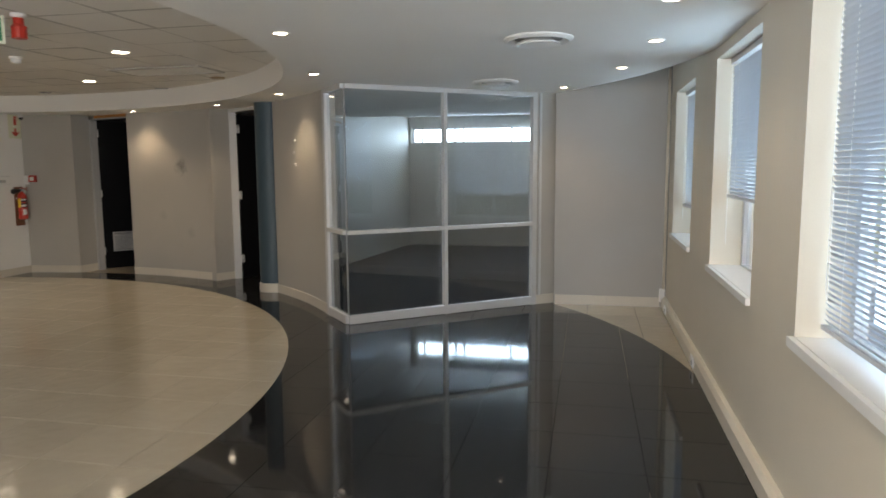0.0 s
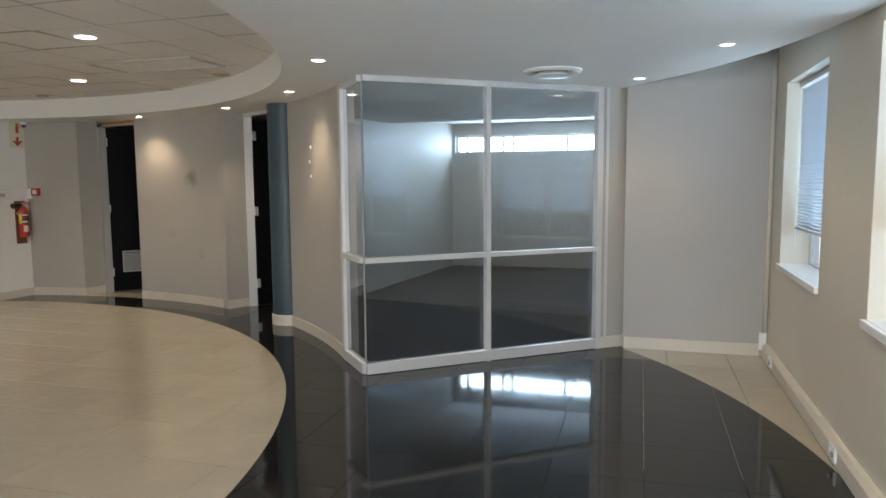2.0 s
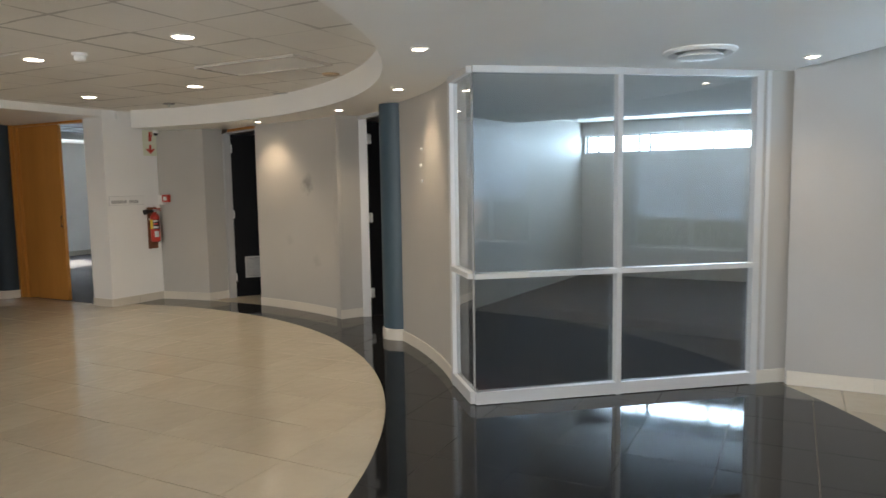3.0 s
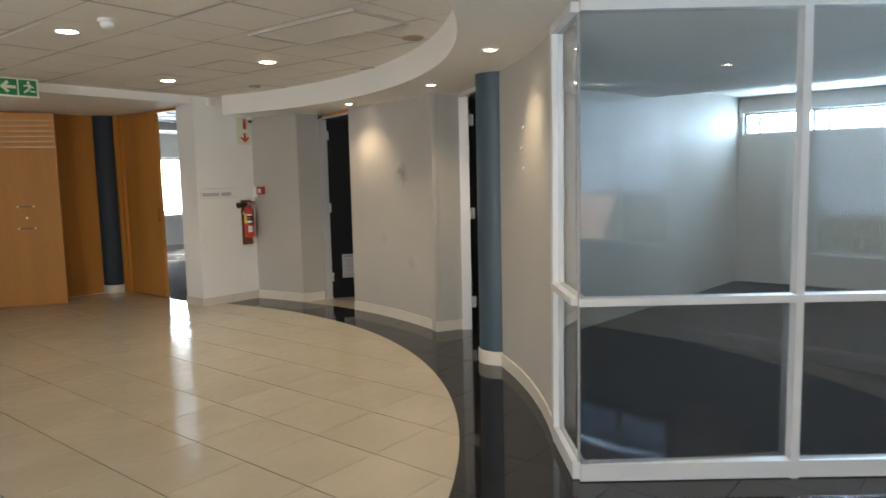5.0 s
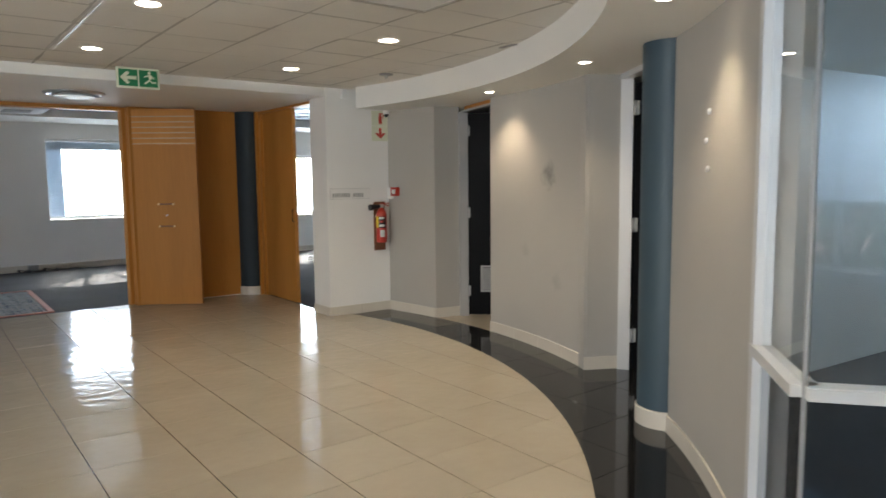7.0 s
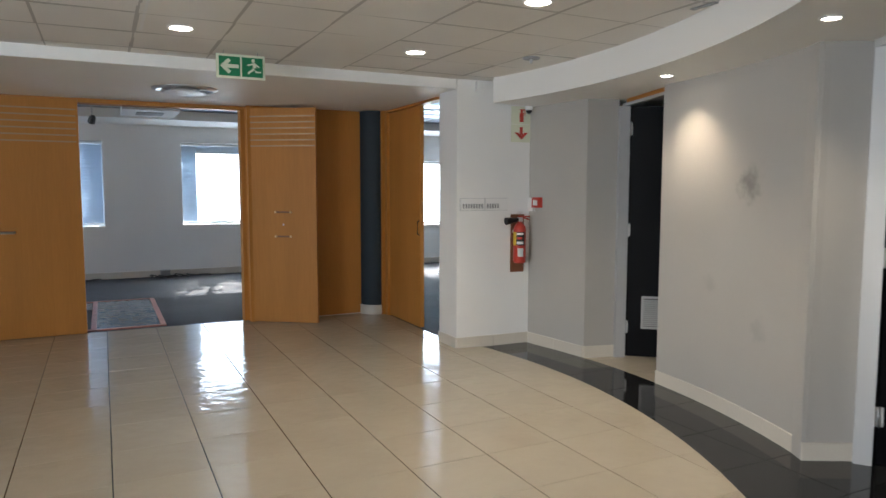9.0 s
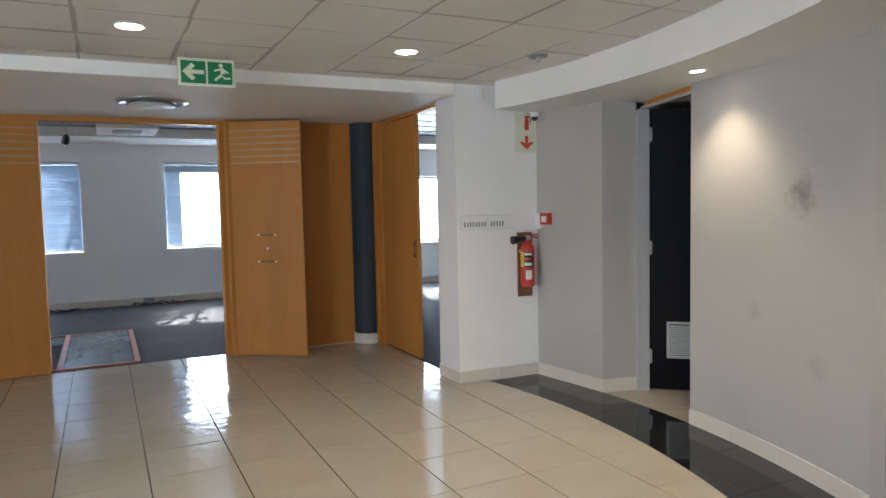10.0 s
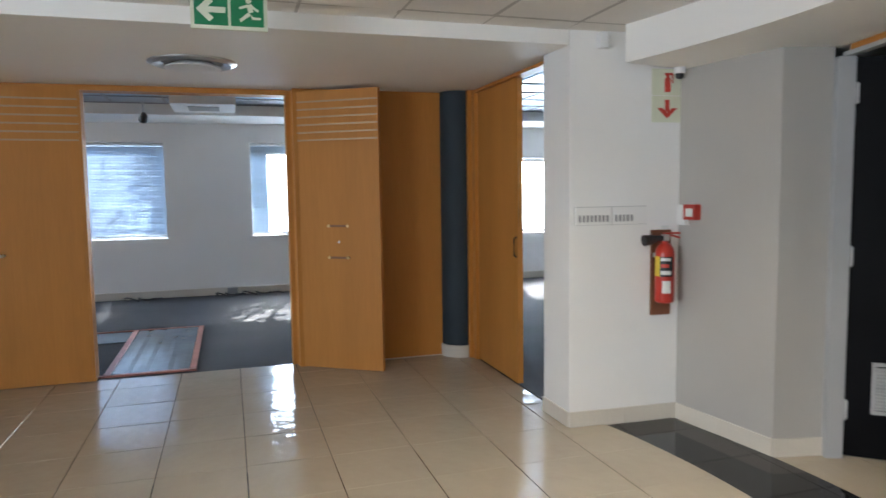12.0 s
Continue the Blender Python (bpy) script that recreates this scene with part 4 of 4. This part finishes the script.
a = [bm.verts.new((x, -0.005, z)) for x, z in ((0.035, 0.085), (0.103, 0.022), (0.171, 0.085), (0.135, 0.085), (0.103, 0.058), (0.071, 0.085))]
bm.faces.new(a)
piece("arrow", bm, M_SIGNRED, s, "red arrow pointing down")
bm = boxes((0.085, 0.125, -0.005, -0.003, 0.180, 0.262), (0.094, 0.116, -0.005, -0.003, 0.262, 0.282), (0.085, 0.14, -0.005, -0.003, 0.282, 0.294), (0.134, 0.142, -0.005, -0.003, 0.235, 0.282))
piece("pictogram", bm, M_SIGNRED, s, "red extinguisher shape")

ext = on_pillar("fire_extinguisher", 8.30, 0.667, "red gas fire extinguisher on a brown backing board", "fire extinguisher")
piece("backing_board", soft(boxes((-0.062, 0.068, -0.018, 0.0, 0.0, 0.525)), 0.003, 1), M_BOARD, ext, "brown wooden backing board")
cyl = piece("cylinder", turned(bmesh.new(), [(0.045, 0.088), (0.055, 0.096), (0.057, 0.11), (0.057, 0.385), (0.052, 0.415), (0.036, 0.440), (0.020, 0.450), (0.018, 0.468)], 32, pose(-0.012, -0.082, 0)), M_RED, ext)
for a0, a1, z0, z1, mt, lab in ((-200, -150, 0.25, 0.37, M_YELLOW, "yellow label"), (-150, -70, 0.25, 0.37, M_DARK, "black printed label"), (-145, -85, 0.345, 0.362, M_PAPER, "white print bar"), (-145, -95, 0.305, 0.325, M_RED, "red print bar"), (-145, -85, 0.262, 0.285, M_PAPER, "white print bar"), (-135, -85, 0.15, 0.225, M_PAPER, "white service label")):
    piece("label_sticker", arc_slab(bmesh.new(), (-0.012, -0.082), 0.0568, 0.0585 if mt not in (M_PAPER, M_RED) else 0.0592, a0, a1, z0, z1, 8), mt, cyl, lab)
piece("valve", soft(boxes((-0.030, 0.008, -0.10, -0.065, 0.462, 0.50)), 0.004, 2), M_STEEL, ext, "brass and steel valve head")
piece("lever", soft(boxes((-0.024, 0.085, -0.092, -0.074, 0.502, 0.512)), 0.002, 1), M_RED, ext)
bm = tube(bmesh.new(), [(-0.004, -0.083, 0.488), (0.04, -0.083, 0.493), (0.085, -0.083, 0.478)], 0.006)
piece("carry_handle", bm, M_RED, ext)
piece("horn", turned(bmesh.new(), [(0.014, 0.0), (0.018, 0.03), (0.030, 0.09), (0.034, 0.13), (0.030, 0.131)], 20, pose(-0.024, -0.083, 0.480, 0, -96, 0)), M_DARK, ext, "black plastic horn")
piece("bracket", soft(boxes((-0.055, 0.045, -0.05, -0.018, 0.36, 0.385)), 0.003, 1), M_STEEL, ext)
piece("tag", boxes((0.0, 0.05, -0.02, -0.0185, 0.525, 0.55)), M_PAPER, ext)

NYAW = math.degrees(math.atan2(0.09, 0.715))
mcp = thing("fire_alarm_call_point", -7.63, 8.432, 1.25, "red manual alarm call point with white side box", "alarm button")
mcp.matrix_world = pose(-7.64, 8.4306, 1.25, 0, 0, NYAW)
piece("side_box", soft(boxes((0.004, 0.078, -0.028, 0.0, -0.030, 0.092)), 0.003, 2), M_PLASTIC, mcp, "white plastic side box")
piece("housing", soft(boxes((0.08, 0.175, -0.045, 0.0, 0.004, 0.096)), 0.004, 2), M_RED, mcp)
piece("glass_plate", soft(boxes((0.106, 0.16, -0.053, -0.049, 0.024, 0.072)), 0.001, 1), M_PAPER, mcp, "pale break plate")

s = on_pillar("motion_sensor", 7.90, 2.295, "small white motion sensor high on the wall", "sensor")
piece("body", soft(boxes((-0.025, 0.03, -0.045, 0.0, -0.03, 0.055)), 0.008, 2), M_PLASTIC, s)
cctv = thing("dome_camera", -7.575, 8.37, Z_LOW, "small white ceiling camera with a black eye", "camera unit")
piece("base", turned(bmesh.new(), [(0.035, 0.0), (0.035, -0.03), (0.028, -0.036)], 20), M_PLASTIC, cctv)
piece("eye", turned(bmesh.new(), [(0.026, -0.036), (0.024, -0.055), (0.012, -0.066), (0.002, -0.068)], 20), M_DARK, cctv, "black lens dome")

# hanging exit sign: green panels in a pale border
sg = thing("exit_sign", -7.31, 5.655, 2.177, "green and white hanging exit sign with an arrow", "sign")
sg.matrix_world = pose(-7.30, 5.655, 2.177, 0, 0, 90)
piece("board", soft(boxes((0.0, 0.328, 0.0, 0.018, 0.0, 0.164)), 0.002, 1), M_SIGNPALE, sg)
piece("panel", boxes((0.016, 0.158, -0.002, 0.0, 0.016, 0.148)), M_GREEN, sg, "green panel")
piece("panel", boxes((0.170, 0.312, -0.002, 0.0, 0.016, 0.148)), M_GREEN, sg, "green panel")
bm = boxes((0.060, 0.148, -0.004, -0.002, 0.070, 0.095))
bm.faces.new([bm.verts.new((x, -0.004, z)) for x, z in ((0.024, 0.0825), (0.078, 0.030), (0.098, 0.047), (0.060, 0.0825), (0.098, 0.118), (0.078, 0.135))])
piece("arrow", bm, M_SIGNPALE, sg, "pale arrow")
bm = bmesh.new()
for pts in (((0.245, 0.075), (0.268, 0.08), (0.262, 0.115), (0.24, 0.112)), ((0.245, 0.078), (0.205, 0.045), (0.213, 0.034), (0.256, 0.066)), ((0.252, 0.072), (0.268, 0.058), (0.300, 0.058), (0.300, 0.047), (0.262, 0.047)), ((0.242, 0.112), (0.205, 0.10), (0.208, 0.09), (0.246, 0.10)), ((0.262, 0.11), (0.292, 0.088), (0.286, 0.080), (0.262, 0.096))):
    bm.faces.new([bm.verts.new((x, -0.004, z)) for x, z in pts])
turned(bm, [(0.012, 0.0), (0.012, 0.002)], 14, pose(0.247, -0.002, 0.128, 90, 0, 0))
piece("pictogram", bm, M_SIGNPALE, sg, "pale abstract pictogram")
for x in (0.05, 0.28):
    piece("hanger", tube(bmesh.new(), [(x, 0.009, 0.163), (x, 0.009, 0.196)], 0.003, 6), M_STEEL, sg)

sg.update_tag()
bpy.context.view_layer.update()
copy_thing(sg, pose(-3.71, 3.70, 2.172, 0, 0, 45))
bell = thing("alarm_sounder", -3.46, 4.02, Z_UP, "small red alarm sounder on the tiled ceiling", "alarm")
piece("base", turned(bmesh.new(), [(0.045, 0.002), (0.045, -0.02), (0.04, -0.024)], 20), M_PLASTIC, bell)
piece("horn", turned(bmesh.new(), [(0.030, -0.024), (0.030, -0.06), (0.045, -0.075), (0.043, -0.145), (0.01, -0.15)], 20), M_RED, bell)

# sockets on the trunking and a conduit in the corner
for y in (5.30, 7.05, 3.1):
    s = thing("power_socket", X_EAST - TRUNK, y, 0.06, "white power socket on the wall trunking", "socket")
    piece("plate", soft(boxes((-0.010, 0.0, -0.055, 0.055, -0.035, 0.035)), 0.003, 1), M_PLASTIC, s)
    piece("switch", soft(boxes((-0.015, -0.009, 0.02, 0.04, 0.0, 0.02)), 0.001, 1), M_PLASTIC, s)
    piece("outlet", turned(bmesh.new(), [(0.016, 0.0), (0.016, 0.004), (0.012, 0.004)], 16, pose(-0.010, -0.02, -0.004, 0, -90, 0)), M_GREYPL, s)
c = thing("conduit", 0.70, 7.45, 0.15, "thin painted conduit in the wall corner", "conduit")
part("pipe", tube(bmesh.new(), [(0.694, 7.448, 0.15), (0.694, 7.448, Z_UP - 0.01)], 0.014, 10), M_WALL_E, c)
part("junction_box", soft(boxes((0.655, 0.705, 7.425, 7.468, 0.06, 0.19)), 0.003, 1), M_PLASTIC, c)

# small switches and screws left on the curved wall
for z, da in ((1.715, 0.0), (1.585, 0.4), (1.455, 0.0)):
    a = radians(a_s + (a_e - a_s) * 0.615 + da)
    r = WALL_R - 0.002
    s = thing("wall_anchor", WALL_C[0] + r * math.cos(a), WALL_C[1] + r * math.sin(a), z, "small white plastic anchor cap in the painted wall", "wall anchor", "wall anchors")
    s.matrix_world = pose(WALL_C[0] + r * math.cos(a), WALL_C[1] + r * math.sin(a), z, 0, 0, math.degrees(a))
    piece("cap", turned(bmesh.new(), [(0.014, -0.001), (0.014, 0.008), (0.006, 0.013)], 14, pose(0, 0, 0, 0, -90, 0)), M_PLASTIC, s)

# ---- open office ----
mats = thing("plastic_sheet", -11.9, 4.8, 0, "clear plastic sheet taped down on the carpet", "floor sheet")
bm = bmesh.new()
g = random.Random(3)
nx, ny = 40, 14
vv = [[bm.verts.new((-11.9 + 1.95 * i / nx, 4.80 + 0.62 * j / ny, 0.006 + (0.007 * abs(math.sin(j * 1.1 + 0.25 * math.sin(0.21 * i))) + 0.0012 * g.random()) * (0 < i < nx))) for j in range(ny + 1)] for i in range(nx + 1)]
for i in range(nx):
    for j in range(ny):
        bm.faces.new((vv[i][j], vv[i + 1][j], vv[i + 1][j + 1], vv[i][j + 1]))
M_FILM = material("clear_film", (0.17, 0.22, 0.27), 0.13, vary=0.15, scale=8, rough_vary=0.05)
part("film", bm, M_FILM, mats)
for x0, x1, y0, y1 in ((-11.83, -9.92, 5.425, 5.475), (-11.83, -9.92, 4.775, 4.825), (-9.965, -9.915, 4.30, 5.475), (-11.86, -11.83, 4.30, 5.475)):
    part("tape", boxes((x0, x1, y0, y1, 0.004, 0.016)), M_TAPE, mats, "red and white barrier tape")
part("film", boxes((-11.86, -11.29, 3.9, 4.77, 0.003, 0.007)), M_FILM, mats)

for k, (y, spread) in enumerate(((4.6, 0.5), (5.75, 0.35), (6.2, 0.5))):
    c = thing("loose_cable", X_FAR + 0.16, y, 0, "loose dark cable lying on the carpet", "cable", "loose cables")
    pts = []
    for i in range(26):
        a = i * 0.7 + k
        pts.append((X_FAR + 0.20 + 0.08 * math.sin(a * 1.3) + 0.004 * i, y - spread / 2 + spread * i / 25 + 0.05 * math.cos(a), 0.012 + 0.03 * abs(math.sin(a * 0.5))))
    part("cord", tube(bmesh.new(), pts, 0.009, 6), M_DARK, c)
coil = thing("cable_coil", -12.3, 10.02, 0, "pale loose coil of cable on the sunlit carpet", "cable")
g = random.Random(8)
part("cord", tube(bmesh.new(), [(-12.3 + (0.16 + 0.03 * g.random()) * math.cos(i * 0.55), 10.02 + (0.22 + 0.05 * g.random()) * math.sin(i * 0.55), 0.012 + 0.0018 * i + 0.02 * g.random()) for i in range(48)], 0.008, 6), M_PLASTIC, coil)
fb = thing("floor_box", X_FAR + 0.16, 5.8, 0, "small dark floor socket box on the carpet", "floor box")
part("body", soft(boxes((X_FAR + 0.08, X_FAR + 0.2, 5.72, 5.86, 0.0, 0.11)), 0.006, 1), M_GREYPL, fb)
part("lid", soft(boxes((X_FAR + 0.08, X_FAR + 0.2, 5.72, 5.86, 0.112, 0.12)), 0.002, 1), M_STEEL, fb)

sp = thing("spotlight", -13.1, 4.84, 2.56, "black adjustable spotlight on the office ceiling", "spotlight")
part("stem", tube(bmesh.new(), [(-13.1, 4.84, 2.56), (-13.1, 4.84, 2.40)], 0.012), M_STEEL, sp)
part("head", turned(bmesh.new(), [(0.025, 0.06), (0.045, 0.03), (0.05, -0.05), (0.044, -0.052)], 20, pose(-13.1, 4.84, 2.37, 0, 40, 20)), M_DARK, sp)
ac = thing("ceiling_unit", -12.6, 5.62, 2.56, "white air conditioning cassette in the office ceiling", "air conditioner")
part("body", soft(boxes((-13.1, -12.2, 5.2, 5.9, 2.44, 2.56)), 0.01, 2), M_PLASTIC, ac)
part("grille", boxes((-12.85, -12.45, 5.38, 5.72, 2.432, 2.441)), M_GREYPL, ac)
bm = bmesh.new()
for i in range(8):
    box(bm, -13.2 + 0.6 * i - 0.012, -13.2 + 0.6 * i + 0.012, 0, 12.9, 2.548, 2.559)
for j in range(20):
    box(bm, -13.2, -9.9, 0.3 + 0.6 * j - 0.012, 0.3 + 0.6 * j + 0.012, 2.549, 2.5595)
structure("ceiling_grid_office", bm, M_GREYPL, "grey metal grid of the office ceiling", "ceiling")

# ---- outside ----
def tree(x, y, hgt, seed):
    g = random.Random(seed)
    t = thing("tree", x, y, -0.5, "leafy green tree outside the windows", "tree", "garden trees")
    bm = bmesh.new()
    tube(bm, [(x, y, -0.5), (x + 0.05, y, hgt * 0.3), (x - 0.05, y + 0.05, hgt * 0.6)], 0.11, 8)
    tips = []
    for i in range(9):
        a, z = g.uniform(0, 6.28), g.uniform(0.35, 0.6) * hgt
        e = (x + math.cos(a) * hgt * 0.28, y + math.sin(a) * hgt * 0.28, z + hgt * g.uniform(0.12, 0.35))
        tube(bm, [(x, y, z), ((x + e[0]) / 2, (y + e[1]) / 2, (z + e[2]) / 2 + 0.08), e], 0.035, 6)
        tips.append(e)
    part("trunk", bm, M_BARK, t)
    bm = bmesh.new()
    for e in tips:
        for i in range(130):
            c = Vector(e) + Vector((g.gauss(0, 0.38), g.gauss(0, 0.38), g.gauss(0, 0.32)))
            q = Euler((g.uniform(0, 3), g.uniform(0, 3), g.uniform(0, 3))).to_matrix()
            s = g.uniform(0.05, 0.10)
            bm.faces.new([bm.verts.new(c + q @ Vector(v) * s) for v in ((-1, 0, 0), (0, -0.45, 0.1), (1, 0, 0), (0, 0.45, 0.1))])
    part("crown", bm, M_LEAF, t)
    return t


# last three are unseen, added in the west to dapple sun on the office carpet
for i, (x, y, hgt) in enumerate(((4.6, 6.6, 3.6), (5.6, 8.6, 4.2), (7.0, 7.2, 5.0), (5.4, 10.8, 4.2), (-18.6, 6.3, 6.2), (-19.6, 8.2, 7.4), (-17.5, 7.5, 6.3))):
    tree(x, y, hgt, 20 + i)
h = thing("house", 9.0, 1.0, -0.5, "plain pink rendered house across the garden", "house")
part("wall", boxes((8.5, 13.0, -6.0, 0.9, -0.5, 3.2)), M_PINK, h)
bm = bmesh.new()
rf = [bm.verts.new(v) for v in ((8.2, -6.3, 3.2), (8.2, 1.2, 3.2), (13.3, 1.2, 3.2), (13.3, -6.3, 3.2), (10.75, -4, 4.6), (10.75, -1, 4.6))]
for f in ((0, 1, 5, 4), (2, 3, 4, 5), (1, 2, 5), (3, 0, 4), (3, 2, 1, 0)):
    bm.faces.new([rf[i] for i in f])
part("roof", bm, M_BOARD, h)
for y in (-4.6, -2.6):
    wdw = part("window", boxes((8.44, 8.5, y, y + 1.1, 0.8, 1.9)), M_FRAME, h)
    part("pane", boxes((8.43, 8.445, y + 0.06, y + 1.04, 0.86, 1.84)), M_DARK, wdw)

# clipped bushes along the garden path
def bush(x, y, w, hgt, seed):
    g = random.Random(seed)
    b = thing("bush", x, y, -0.5, "rounded green garden bush outside the windows", "bush", "garden bushes")
    bm = bmesh.new()
    for i in range(5):
        a = i * 1.26 + seed
        tube(bm, [(x, y, -0.5), (x + 0.2 * w * math.cos(a), y + 0.2 * w * math.sin(a), -0.5 + hgt * 0.4), (x + 0.36 * w * math.cos(a), y + 0.36 * w * math.sin(a), -0.5 + hgt * 0.8)], 0.02, 5)
    part("stem", bm, M_BARK, b)
    bm = bmesh.new()
    for i in range(900):
        a, u, r = g.uniform(0, 6.283), g.random(), g.random() ** 0.4
        c = Vector((x + 0.55 * w * r * math.cos(a) * math.sin(math.pi * (0.15 + 0.7 * u)), y + 0.55 * w * r * math.sin(a) * math.sin(math.pi * (0.15 + 0.7 * u)), -0.45 + hgt * u + g.gauss(0, 0.05)))
        q = Euler((g.uniform(0, 3), g.uniform(0, 3), g.uniform(0, 3))).to_matrix()
        k = g.uniform(0.05, 0.10)
        bm.faces.new([bm.verts.new(c + q @ Vector(v) * k) for v in ((-1, 0, 0), (0, -0.45, 0.1), (1, 0, 0), (0, 0.45, 0.1))])
    part("foliage", bm, M_LEAF, b)


for i, (x, y, w, hgt) in enumerate(((6.2, 1.7, 1.3, 1.5), (6.4, 2.8, 1.5, 1.8), (6.1, 4.0, 1.4, 1.6), (6.5, 5.1, 1.3, 1.7))):
    bush(x, y, w, hgt, 40 + i)
